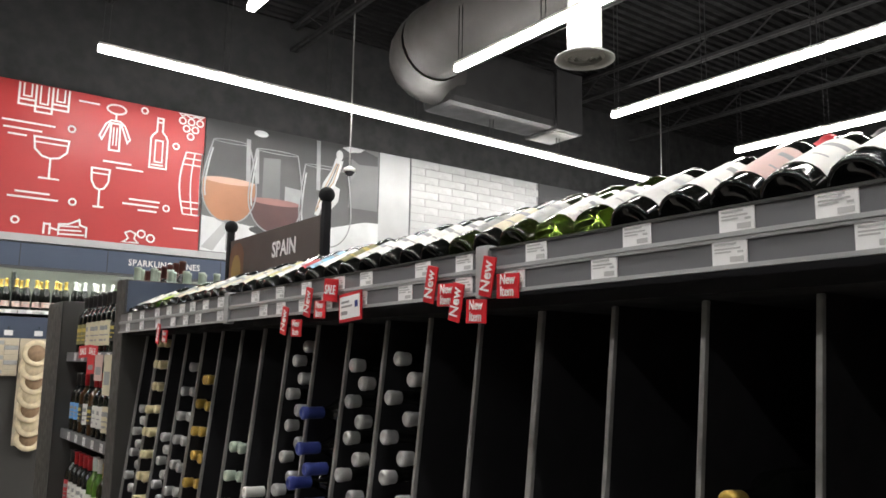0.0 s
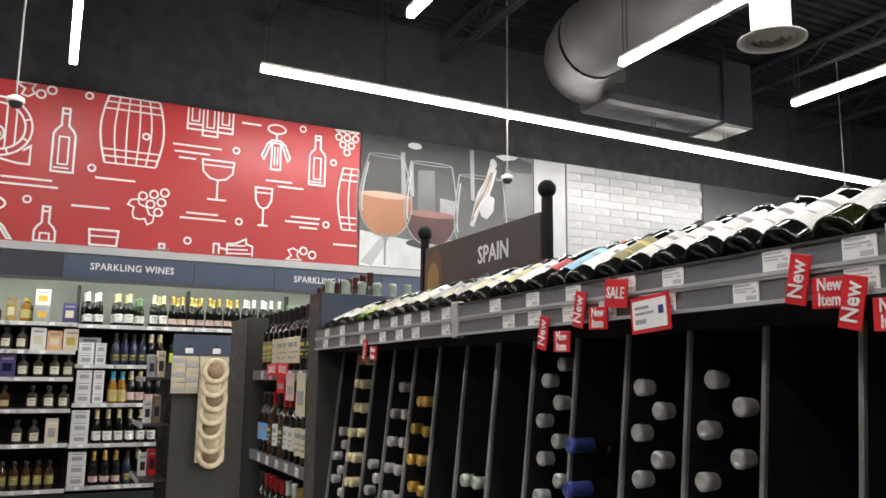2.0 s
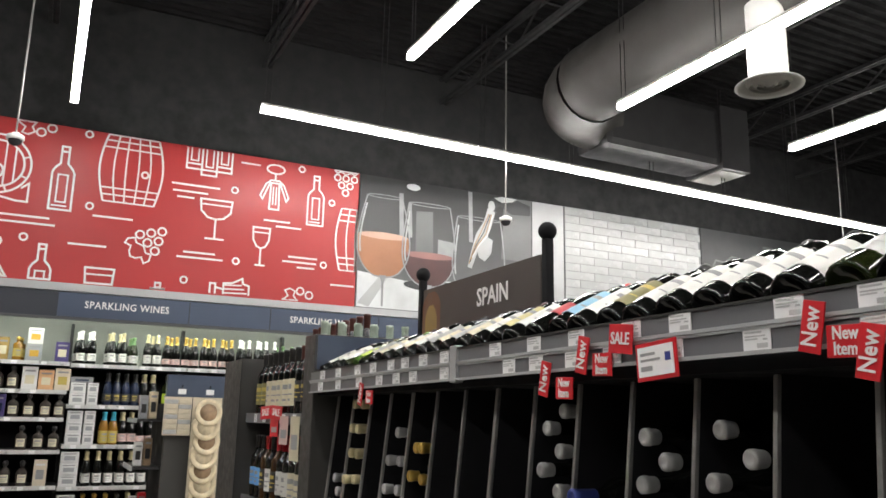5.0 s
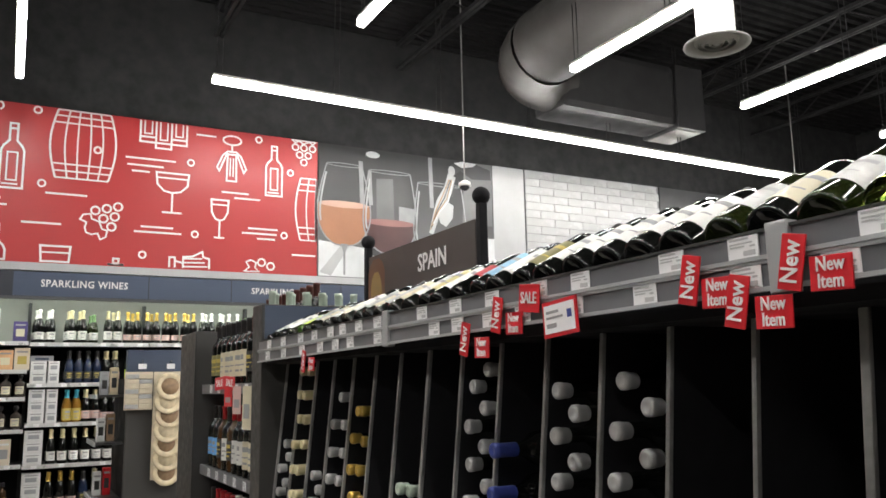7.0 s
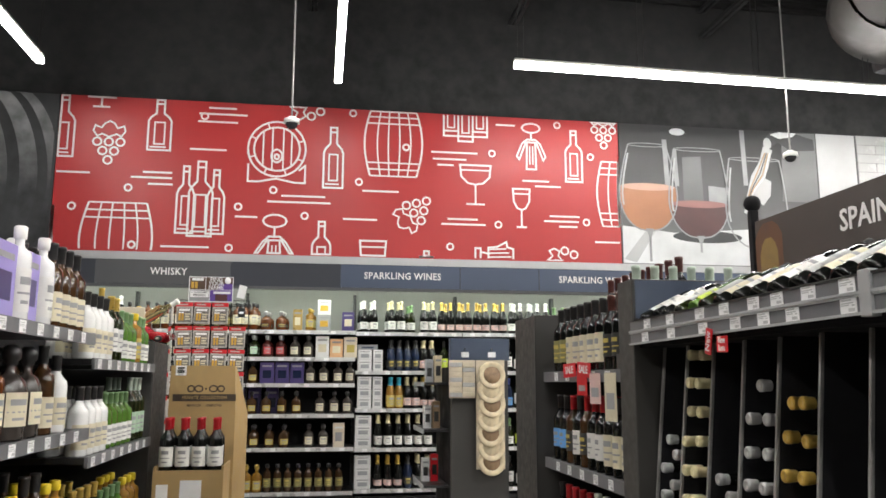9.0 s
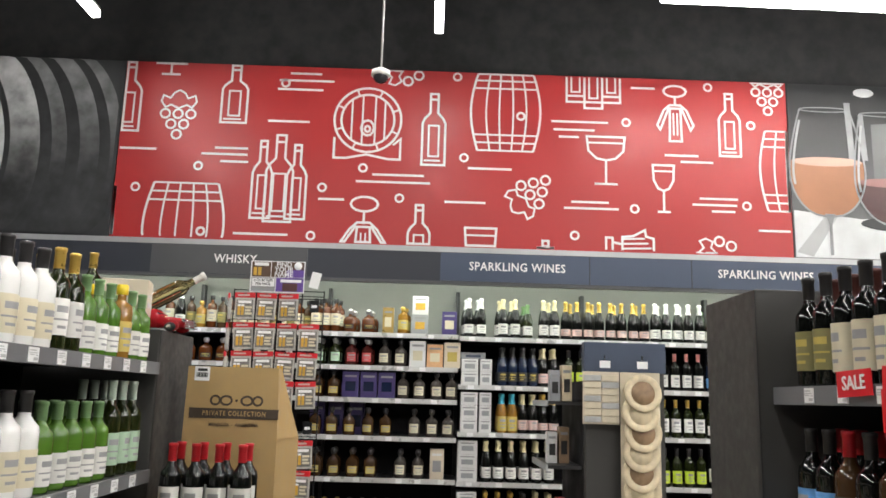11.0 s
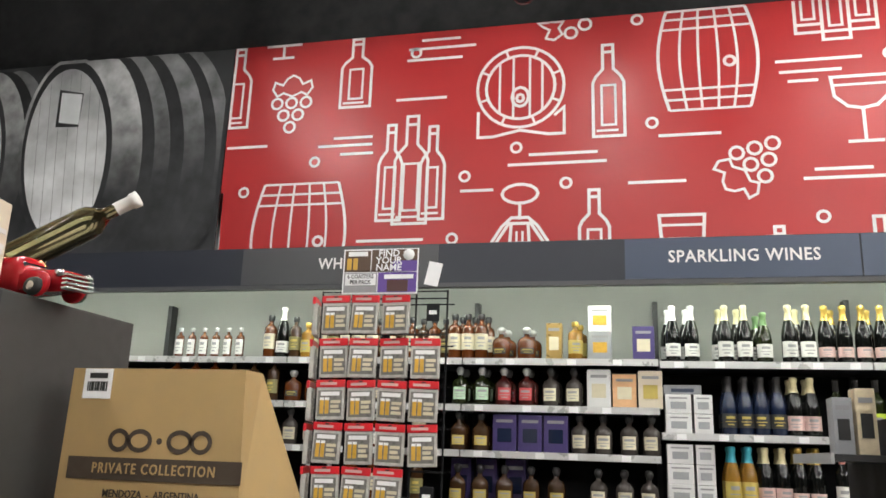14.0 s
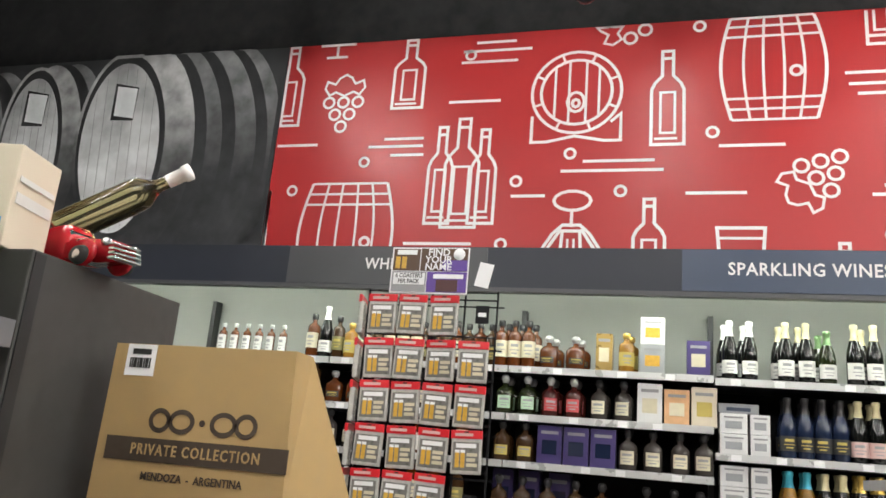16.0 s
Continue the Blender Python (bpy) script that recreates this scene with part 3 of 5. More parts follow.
for x0, x1, z0, z1 in ((5.09, 5.15, 3.60, 4.17), (6.10, 6.16, 3.64, 4.335), (5.22, 5.27, 3.60, 4.05)):
    printed("window_gleam", [(x0 + .02, z0), (x0, z1), (x1, z1), (x1 + .02, z0)], 3, "photo_glass")
printed("lamp_gleam", arc(5.29, 4.275, .10, .045, n=14), 1, "photo_white")


def bowl_half(f, w, rim):
    """Half width of a glass bowl at the fraction f of its height."""
    if f < .42:
        return w / 2 * math.sqrt(max(0, 1 - ((.42 - f) / .42) ** 2)) ** .9
    return w / 2 * (1 - (1 - rim) * ((f - .42) / .58) ** 1.5)


def photo_glass(cx, top, bot, w, rim, wine_z, wine, foot, lean=0.0):
    hh = top - bot
    half = lambda z: bowl_half((z - bot) / hh, w, rim)
    mid = lambda z: cx + lean * (z - bot) / hh
    zs = [bot + hh * (k / 24) ** 1.25 for k in range(25)]
    if wine:
        ws = [z for z in zs if z < wine_z] + [wine_z]
        printed("wine", [(mid(z) - half(z) * .97, z) for z in ws] + [(mid(z) + half(z) * .97, z) for z in reversed(ws)], 5, wine)
        printed("wine_surface", arc(mid(wine_z), wine_z, half(wine_z) * .96, .045, n=24), 6, wine + "_top")
    bm = bmesh.new()
    ribbon(bm, [(mid(z) - half(z), z) for z in reversed(zs)] + [(mid(z) + half(z), z) for z in zs[1:]], .018, P - .009)
    part("glass_outline", bm, "photo_glass", board)
    part("glass_rim", ribbon(bmesh.new(), arc(mid(top), top, half(top), .022, n=20), .010, P - .0095, True), "photo_glass", board)
    part("glass_gleam", ribbon(bmesh.new(), [(mid(z) - half(z) * .90, z) for z in zs[9:23]], .022, P - .0085), "photo_pale", board)
    part("glass_stem", plate(bmesh.new(), [(cx - .05, bot + .03), (cx - .014, bot - .07), (cx - .014, foot), (cx + .014, foot), (cx + .014, bot - .07), (cx + .05, bot + .03)], P - .0098), "photo_glass", board)


photo_glass(5.53, 4.06, 2.97, .76, .78, 3.385, "red_wine", 2.80)
photo_glass(6.27, 3.97, 2.86, .80, .82, 0, "", 2.67)
photo_glass(4.895, 4.09, 3.04, .72, .66, 3.575, "rose_wine", 2.68)
# wine pouring from a bottle mouth
printed("bottle_neck", [(6.44, 4.10), (6.42, 4.24), (6.52, 4.33), (6.80, 4.335), (7.08, 4.26), (7.09, 4.12), (6.78, 4.10), (6.60, 4.20)], 4, "photo_dark")
printed("bottle_gleam", [(6.50, 4.30), (6.62, 4.335), (6.86, 4.33), (6.80, 4.28), (6.62, 4.25)], 5, "photo_white")
printed("bottle_mouth", arc(6.46, 4.18, .055, .075, n=14), 6, "photo_pale")
printed("pouring_wine", [(6.40, 4.14), (6.34, 3.95), (6.22, 3.76), (6.16, 3.55), (6.10, 3.30), (6.16, 3.28), (6.25, 3.52), (6.33, 3.62), (6.45, 3.86), (6.52, 4.10)], 7, "photo_pale")
for k in range(4):
    part("wine_streak", ribbon(bmesh.new(), [(6.42 + .02 * k, 4.06), (6.31 + .03 * k, 3.82 - .02 * k), (6.20 + .02 * k, 3.60), (6.12 + .015 * k, 3.34 + .03 * k)], .016, P - .0096 - .0004 * k), ("wood_tone", "photo_dark", "wood_tone", "photo_white")[k], board)
printed("splash", [(6.27, 3.44), (6.22, 3.62), (6.36, 3.76), (6.48, 3.70), (6.46, 3.52), (6.36, 3.40)], 8, "photo_pale")

# white slat-tiled board
tiles = thing("tiled_sign_board", "white brick-tiled wall panel", "tile panel", bm=boxes((7.67, FR + .004, ZB, 10.24, WALL - 0.001, ZT)), material="grout")
tile_me = mesh_of("tile", boxes((0, 0, 0, .50, .008, .112), bevel=.003), "tile_white")
for r in range(15):
    off = -.25 if r % 2 else 0.0
    for c in range(6):
        a = 7.675 + off + c * .505
        a0, a1 = max(a, 7.675), min(a + .50, 10.235)
        if a1 - a0 > .05:
            ob = new("tile", tile_me)
            ob.parent = tiles
            ob.matrix_basis = Matrix.Translation((a0, FR - .006, ZT - .006 - (r + 1) * .1165)) @ Matrix.Diagonal(((a1 - a0) / .50, 1, 1, 1))

# chalkboard mural beyond the tiles
chalk = thing("chalk_mural", "charcoal wall mural with white country outline and glasses", "mural", bm=boxes((10.26, FR, ZB, 14.9, WALL - 0.001, ZT)), material="photo_dark")
bm = bmesh.new()
ribbon(bm, [(10.45, 3.3), (10.42, 3.62), (10.55, 3.86), (10.75, 3.84), (10.9, 3.95), (11.3, 3.9), (11.6, 3.8), (11.7, 3.5), (11.4, 3.2), (10.8, 3.15)], .03, P, True)
for k in range(5):
    ribbon(bm, [(10.75 + k * .12, 3.62), (10.82 + k * .12, 3.62)], .07, P)
part("outline", bm, "photo_mid", chalk)
bm = bmesh.new()
for k in range(7):
    cx = 11.7 + k * .3
    plate(bm, [(cx - .09, 4.2), (cx - .1, 3.9), (cx - .02, 3.75), (cx - .02, 3.45), (cx + .02, 3.45), (cx + .02, 3.75), (cx + .1, 3.9), (cx + .09, 4.2)], P)
part("glass_drawing", bm, "photo_mid", chalk)

# barrel photograph board
cask = thing("barrel_poster", "grey photographic wall poster of stacked oak barrels", "poster", bm=boxes((-5.9, FR, ZB, -1.765, WALL - 0.001, ZT)), material="photo_dark")


def clip2(pts):
    return [(min(max(x, -5.88), -1.78), min(max(z, ZB + .01), ZT - .01)) for x, z in pts]


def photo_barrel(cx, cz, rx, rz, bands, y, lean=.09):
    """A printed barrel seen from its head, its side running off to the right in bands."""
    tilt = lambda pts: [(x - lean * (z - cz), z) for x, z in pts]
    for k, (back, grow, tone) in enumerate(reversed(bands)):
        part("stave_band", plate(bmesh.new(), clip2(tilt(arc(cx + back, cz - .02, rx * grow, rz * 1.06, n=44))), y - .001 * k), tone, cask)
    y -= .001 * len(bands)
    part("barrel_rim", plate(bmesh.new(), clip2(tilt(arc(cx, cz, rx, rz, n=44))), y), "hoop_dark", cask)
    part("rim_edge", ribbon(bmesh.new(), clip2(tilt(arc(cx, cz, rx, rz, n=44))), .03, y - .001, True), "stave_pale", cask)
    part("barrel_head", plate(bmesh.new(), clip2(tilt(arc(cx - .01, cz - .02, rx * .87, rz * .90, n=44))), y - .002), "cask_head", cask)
    for k in range(-3, 4):
        f = k * .25
        hgt = rz * .88 * math.sqrt(max(0, 1 - f * f))
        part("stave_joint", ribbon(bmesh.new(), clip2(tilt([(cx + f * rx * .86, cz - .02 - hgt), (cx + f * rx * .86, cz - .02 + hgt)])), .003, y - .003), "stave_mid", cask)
    part("card_shadow", plate(bmesh.new(), tilt([(cx - .12, cz + .21), (cx - .10, cz + .55), (cx + .13, cz + .50), (cx + .10, cz + .20)]), y - .004), "hoop_dark", cask)
    part("card", plate(bmesh.new(), tilt([(cx - .09, cz + .25), (cx - .08, cz + .52), (cx + .12, cz + .49), (cx + .10, cz + .22)]), y - .005), "photo_white", cask)


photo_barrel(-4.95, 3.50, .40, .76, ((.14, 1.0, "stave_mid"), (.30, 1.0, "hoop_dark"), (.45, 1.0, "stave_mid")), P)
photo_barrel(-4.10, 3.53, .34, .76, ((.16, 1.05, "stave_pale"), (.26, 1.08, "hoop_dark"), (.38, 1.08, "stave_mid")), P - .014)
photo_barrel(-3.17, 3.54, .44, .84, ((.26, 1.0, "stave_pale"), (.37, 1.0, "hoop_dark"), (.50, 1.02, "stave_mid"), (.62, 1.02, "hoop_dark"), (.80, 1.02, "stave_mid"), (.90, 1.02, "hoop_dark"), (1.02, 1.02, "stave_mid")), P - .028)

# ---- shelving along the back wall ----
SF = 9.68
canopy = thing("shelf_canopy", "charcoal shelf canopy with blue-grey department signs", "canopy")
part("fascia", boxes((-3.4, 9.49, 2.185, 6.9, 9.53, 2.43)), "canopy", canopy)
part("top_board", boxes((-3.4, 9.531, 2.40, 6.9, FR - .05, 2.428)), "canopy", canopy)
part("ledge", boxes((-3.4, 10.37, 2.56, 6.9, 10.428, 2.642)), "rail_light", canopy)
part("lower_trim", boxes((-3.4, 9.482, 2.17, 6.9, 9.535, 2.195)), "sign_grey", canopy)
part("light_strip", boxes((-3.3, 9.545, 2.225, 6.8, 9.575, 2.245)), "cove", canopy, "glowing LED strip")
for a, b in ((-1.03, .21), (1.27, 2.46), (2.47, 3.28), (3.29, 4.5), (4.51, 6.88)):
    s = part("sign_panel", boxes((a, 9.484, 2.20, b, 9.489, 2.425)), "sign_grey" if a < 0 else "sign_blue", canopy)
for x, txt in ((-.37, "WHISKY"), (1.875, "SPARKLING WINES"), (3.87, "SPARKLING WINES")):
    lettering(canopy, txt, .095, "white_ink", pose(x + .01, 9.480, 2.318), .90, space=1.08)
structure("shelf_back_panel", boxes((-3.4, 10.18, 0, 6.9, 10.24, 2.395)), "shelf_back", "pale green-grey shelf back panel", "panel")
structure("shelf_back_lower", boxes((-3.4, 10.14, 0, 6.9, 10.176, 1.79)), "back_dark", "black lower shelf back panel", "panel")

UP = [-3.0, -1.88, -.77, .33, 1.44, 2.52, 3.60, 4.68, 5.76]
W_LEVELS = (1.785, 1.52, 1.265, .97, .65, .235)
C_LEVELS = (1.775, 1.39, 1.02, .64, .25)


def wall_bay(x0, x1, levels):
    t = thing("wall_shelf_unit", "black steel wall shelf bay filled with bottles", "shelf", "wall shelf bays")
    part("upright", boxes((x0 - .015, 10.10, 0, x0 + .015, 10.178, 2.19)), "shelf_black", t)
    for z in levels:
        s = part("shelf_board", boxes((x0 + .004, SF + .008, z - .03, x1 - .004, 10.135, z)), "shelf_black", t)
        part("price_rail", boxes((x0 + .004, SF - .004, z - .036, x1 - .004, SF + .007, z + .002)), "steel_edge", s)
        rng = random.Random(int(x0 * 100) + int(z * 1000))
        x = x0 + .08
        while x < x1 - .1:
            tag = part("price_tag", boxes((x, SF - .0065, z - .035, x + .05, SF - .0045, z - .003)), "tag_white", s)
            x += rng.uniform(.14, .36)
    part("base", boxes((x0 + .004, SF + .03, 0, x1 - .004, 10.135, .18)), "shelf_black", t)


for a, b in zip(UP, UP[1:]):
    wall_bay(a, b, W_LEVELS if b < 1.5 else C_LEVELS)


# ---- bottles ----
def prof_wine(h, r):
    return [(0, .012), (r * .55, .009), (r * .80, .001), (r * .90, 0), (r * .975, .003), (r, .009), (r, h * .60), (r * .93, h * .66), (r * .62, h * .71), (r * .40, h * .76), (r * .37, h * .96)]


def prof_champ(h, r):
    return [(0, .004), (r * .8, 0), (r, .008), (r, h * .46), (r * .93, h * .55), (r * .68, h * .68), (r * .40, h * .80), (r * .34, h * .93)]


def prof_spirit(h, r):
    return [(0, .003), (r * .9, 0), (r, .008), (r, h * .66), (r * .9, h * .72), (r * .45, h * .77), (r * .36, h * .80), (r * .36, h * .90)]


def prof_squat(h, r):
    return [(0, .003), (r * .82, 0), (r * .94, .008), (r, h * .22), (r, h * .50), (r * .93, h * .58), (r * .66, h * .66), (r * .30, h * .70), (r * .26, h * .84)]


PROF = {"wine": prof_wine, "champ": prof_champ, "spirit": prof_spirit, "squat": prof_squat}
#        shape, height, radius, glass, label, capsule, label span (of height), words on it
STYLES = {
    "red_wine": ("wine", .30, .038, "g_black", "l_white", "foil_black", (.16, .50), "dark red wine bottle with a white label"),
    "red_wine_red_cap": ("wine", .30, .038, "g_black", "l_white", "foil_red", (.16, .50), "dark wine bottle with white label and red capsule"),
    "red_wine_cream": ("wine", .30, .038, "g_black", "l_cream", "foil_black", (.12, .52), "dark wine bottle with a tall cream label"),
    "red_wine_blue": ("wine", .30, .038, "g_black", "l_blue", "foil_black", (.20, .48), "dark wine bottle with a bright blue label"),
    "red_wine_olive": ("wine", .30, .038, "g_black", "l_olive", "foil_black", (.15, .50), "dark wine bottle with an olive label"),
    "red_wine_pink": ("wine", .30, .038, "g_black", "l_red", "foil_black", (.15, .50), "dark wine bottle with a red label"),
    "red_wine_black": ("wine", .30, .038, "g_brown", "l_black", "foil_red", (.18, .48), "dark wine bottle with black label and red capsule"),
    "red_wine_brown": ("wine", .30, .038, "g_black", "l_black", "foil_brown", (.18, .48), "dark wine bottle with black label and brown capsule"),
    "lying_white": ("wine", .30, .0385, "g_black", "l_white", "foil_black", (.12, .50), "dark wine bottle lying on a slope, white label up"),
    "lying_cream": ("wine", .30, .0385, "g_black", "l_cream", "foil_brown", (.11, .46), "dark wine bottle lying on a slope, cream label up"),
    "lying_silver": ("wine", .30, .0385, "g_black", "l_silver", "foil_silver", (.12, .50), "dark wine bottle lying on a slope, silver-grey label up"),
    "lying_olive": ("wine", .30, .0385, "g_black", "l_olive", "foil_black", (.12, .48), "dark wine bottle lying on a slope, olive label up"),
    "lying_clear": ("wine", .30, .0385, "g_green", "l_silver", "foil_black", (.16, .46), "olive glass wine bottle lying on a slope"),
    "lying_pink": ("wine", .30, .0385, "g_black", "l_pink", "foil_red", (.12, .50), "dark wine bottle lying on a slope, salmon-pink label up"),
    "lying_blue": ("wine", .30, .0385, "g_black", "l_sky", "foil_black", (.12, .50), "dark wine bottle lying on a slope, sky-blue label up"),
    "lying_red": ("wine", .30, .0385, "g_black", "l_red", "foil_red", (.22, .40), "dark wine bottle lying on a slope, small red label"),
    "lying_yellow": ("wine", .30, .0385, "g_black", "l_straw", "foil_gold", (.12, .50), "dark wine bottle lying on a slope, straw-yellow label"),
    "lying_lime": ("wine", .30, .0385, "g_bright", "l_lime", "foil_lime", (.08, .30), "lime-green wine bottle lying on a slope"),
    "lying_green": ("wine", .31, .037, "g_leaf", "l_white", "foil_white", (.12, .42), "clear green wine bottle lying on a slope"),
    "green_wine": ("wine", .31, .037, "g_bright", "l_white", "foil_white", (.12, .45), "clear green wine bottle with a white label"),
    "olive_wine": ("wine", .30, .038, "g_green", "l_white", "foil_gold", (.15, .50), "olive-green wine bottle with a white label"),
    "pale_wine": ("wine", .32, .036, "g_green", "l_green", "foil_pale", (.12, .45), "dark green wine bottle with soft green label and cap"),
    "white_cap_sparkling": ("champ", .32, .0405, "g_black", "l_white", "foil_white", (.10, .32), "dark sparkling wine bottle with white foil neck"),
    "cream_sparkling": ("champ", .32, .0405, "g_black", "l_white", "foil_cream", (.10, .36), "dark sparkling wine bottle with cream foil neck"),
    "gold_sparkling": ("champ", .315, .0405, "g_black", "l_pink", "foil_gold", (.10, .27), "dark sparkling wine bottle with gold foil neck"),
    "green_sparkling": ("champ", .28, .042, "g_green", "l_white", "foil_green", (.10, .36), "green sparkling wine bottle with a white label"),
    "black_sparkling": ("champ", .31, .043, "g_blue", "l_black", "foil_black", (.12, .36), "black sparkling wine bottle with a dark label"),
    "rose_gold_sparkling": ("champ", .31, .043, "g_black", "l_pink", "foil_cream", (.10, .34), "sparkling wine bottle with rose gold foil"),
    "teal_sparkling": ("champ", .31, .043, "g_gold", "l_yellow", "foil_teal", (.06, .42), "yellow-label sparkling bottle with teal foil neck"),
    "lime_wine": ("wine", .30, .038, "g_green", "l_lime", "foil_black", (.10, .42), "green wine bottle with a lime label"),
    "blue_wine": ("wine", .30, .038, "g_blue", "l_blue", "foil_blue", (.10, .36), "dark blue wine bottle with a blue label"),
    "pink_wine": ("wine", .30, .037, "g_black", "l_white", "foil_pink", (.10, .42), "wine bottle with a white label and pink cap"),
    "whisky_green": ("squat", .22, .050, "g_green", "l_green", "foil_silver", (.14, .46), "squat green whisky bottle with silver stopper"),
    "whisky_red": ("squat", .22, .050, "g_ruby", "l_red", "foil_silver", (.14, .46), "squat ruby whisky bottle with silver stopper"),
    "whisky_dark": ("squat", .22, .050, "g_smoke", "l_cream", "foil_black", (.14, .46), "squat dark whisky bottle with a cream label"),
    "whisky_yellow": ("squat", .22, .050, "g_brown", "l_yellow", "foil_black", (.14, .38), "squat brown whisky bottle with a yellow label"),
    "whisky_amber": ("squat", .19, .055, "g_amber", "l_black", "foil_silver", (.16, .34), "squat amber cognac bottle with silver stopper"),
    "whisky_gold": ("spirit", .22, .042, "g_gold", "l_yellow", "foil_gold", (.15, .5), "golden whisky bottle with a gold cap"),
    "bourbon": ("spirit", .27, .040, "g_amber", "l_cream", "foil_black", (.2, .55), "amber bourbon bottle with cream slanted label"),
    "tall_whisky": ("spirit", .26, .038, "g_brown", "l_olive", "foil_black", (.18, .5), "dark brown whisky bottle with gold-black label"),
    "orange_whisky": ("squat", .26, .052, "g_gold", "l_yellow", "foil_gold", (.10, .42), "bright orange whisky bottle with gold cap"),
    "white_spirit": ("spirit", .31, .040, "g_white", "l_white", "foil_white", (.1, .55), "opaque white spirit bottle"),
    "white_liqueur": ("wine", .28, .042, "g_white", "l_cream", "foil_black", (.1, .45), "white ceramic-look liqueur bottle with dark cap"),
    "cream_liqueur": ("wine", .31, .042, "g_brown", "l_cream", "foil_black", (.08, .42), "brown cream liqueur bottle with a cream label"),
    "flask_liqueur": ("squat", .30, .065, "g_smoke", "l_cream", "foil_black", (.15, .5), "broad smoky liqueur bottle with dark stopper"),
    "green_liqueur": ("wine", .25, .038, "g_bright", "l_white", "foil_green", (.08, .42), "bright green liqueur bottle with a white label"),
    "yellow_liqueur": ("spirit", .26, .040, "g_gold", "l_yellow", "foil_yellow", (.1, .5), "yellow liqueur bottle with a yellow label"),
    "miniature": ("spirit", .19, .026, "g_amber", "l_white", "foil_silver", (.1, .6), "small bottle with a white label"),
}
M["foil_yellow"] = mat("foil_yellow", (0.75, 0.55, 0.02), 0.35)
made = {}


def bottle(style, m):
    """A bottle standing with its base on the pose's origin; its label faces -y."""
    if style in made:
        return copy_thing(made[style], m)
    shape, h, r, glass, label, cap, (l0, l1), words = STYLES[style]
    pr = PROF[shape](h, r)
    seg = 16
    flat = .72 if shape == "squat" else 1.0
    ob = thing({"wine": "wine_bottle", "champ": "sparkling_wine_bottle", "squat": "whisky_bottle", "spirit": "spirit_bottle"}[shape], words, "bottle", words.split(" with ")[0], lathe(bmesh.new(), pr, seg, sy=flat), glass, at=Matrix())
    bm = bmesh.new()
    span = 44 if shape == "squat" else 76
    z0, z1, R = h * l0, h * l1, r + .0012

    def shell(a0, a1, q0, q1, rr, mi, steps=9):
        prev = None
        for k in range(steps + 1):
            a = radians(-90 + a0 + (a1 - a0) * k / steps)
            cur = [bm.verts.new((rr * math.cos(a), flat * rr * math.sin(a), q)) for q in (q0, q1)]
            if prev:
                f = bm.faces.new((prev[0], cur[0], cur[1], prev[1]))
                f.material_index, f.smooth = mi, True
            prev = cur
    shell(-span, span, z0, z1, R, 0)
    d = z1 - z0
    if style.startswith("lying"):
        shell(-26, 26, z0 + d * .66, z0 + d * .78, R + .0006, 1, 4)
        shell(-15, 15, z0 + d * .30, z0 + d * .34, R + .0006, 1, 4)
    else:
        shell(-30, 30, z0 + d * .62, z0 + d * .80, R + .0006, 1, 4)
        shell(-38, 38, z0 + d * .40, z0 + d * .45, R + .0006, 1, 4)
        shell(-22, 22, z0 + d * .18, z0 + d * .26, R + .0006, 1, 4)
    part("label", bm, [label, "ink_grey" if label not in ("l_black", "l_olive", "l_purple") else "l_yellow"], ob)
    nr = pr[-1][0] + .0015
    bm = bmesh.new()
    if shape == "champ":
        lathe(bm, [(r * .60, h * .71), (r * .43, h * .80), (nr, h * .90), (nr * 1.25, h * .925), (nr * 1.25, h * .985), (nr * .8, h), (0, h)], seg)
    elif shape == "wine":
        lathe(bm, [(nr, h * .79), (nr, h * .955), (nr * 1.1, h * .96), (nr * 1.1, h * .995), (nr * .9, h), (0, h)], seg)
    elif shape == "squat":
        lathe(bm, [(nr * 1.05, h * .78), (nr * 1.15, h * .83), (nr * 1.55, h * .85), (nr * 1.6, h * .92), (nr * 1.3, h * .97), (nr * .7, h), (0, h)], seg)
    else:
        lathe(bm, [(nr * 1.1, h * .86), (nr * 1.25, h * .87), (nr * 1.3, h * .985), (nr, h), (0, h)], seg)
    part("capsule", bm, cap, ob)
    ob.matrix_basis = m
    made[style] = ob
    return ob


def stand(style, x, y, z, turn=0.0, rng=random.Random(5)):
    return bottle(style, pose(x, y, z, 0, 0, turn + rng.uniform(-14, 14)))


def carton(x, y, z, w, d, h, material, label, band="box_grey", turn=0):
    t = thing("carton", label, "box", "boxed bottles", boxes((-w / 2, 0, 0, w / 2, d, h), bevel=.003), material, at=pose(x, y, z, 0, 0, turn))
    part("print", boxes((-w * .3, -.002, h * .25, w * .3, -.0005, h * .62)), band, t)
    part("print", boxes((-w * .35, -.002, h * .78, w * .35, -.0005, h * .86)), "ink_grey" if band != "ink_grey" else "box_white", t)
    return t


FY = SF + .055
# whisky bays, shelf by shelf
z = W_LEVELS[0]
for x, s in ((.27, "bourbon"), (.35, "bourbon"), (.43, "bourbon"), (.55, "whisky_amber"), (.70, "whisky_amber"), (.98, "whisky_gold")):
    stand(s, x, FY, z)
    stand(s, x + .02, FY + .12, z)
carton(.86, FY - .03, z, .09, .09, .21, "gold_tin", "gold gift tin standing on a whisky shelf", "l_cream")
carton(1.12, FY - .03, z, .13, .10, .16, "box_grey", "grey gift box showing an amber bottle", "beer_gold")
carton(1.12, FY - .03, z + .16, .13, .10, .15, "box_white", "pale gift box showing an amber bottle", "beer_gold")
carton(1.36, FY - .03, z, .12, .10, .19, "box_purple", "dark purple whisky gift box", "l_cream")
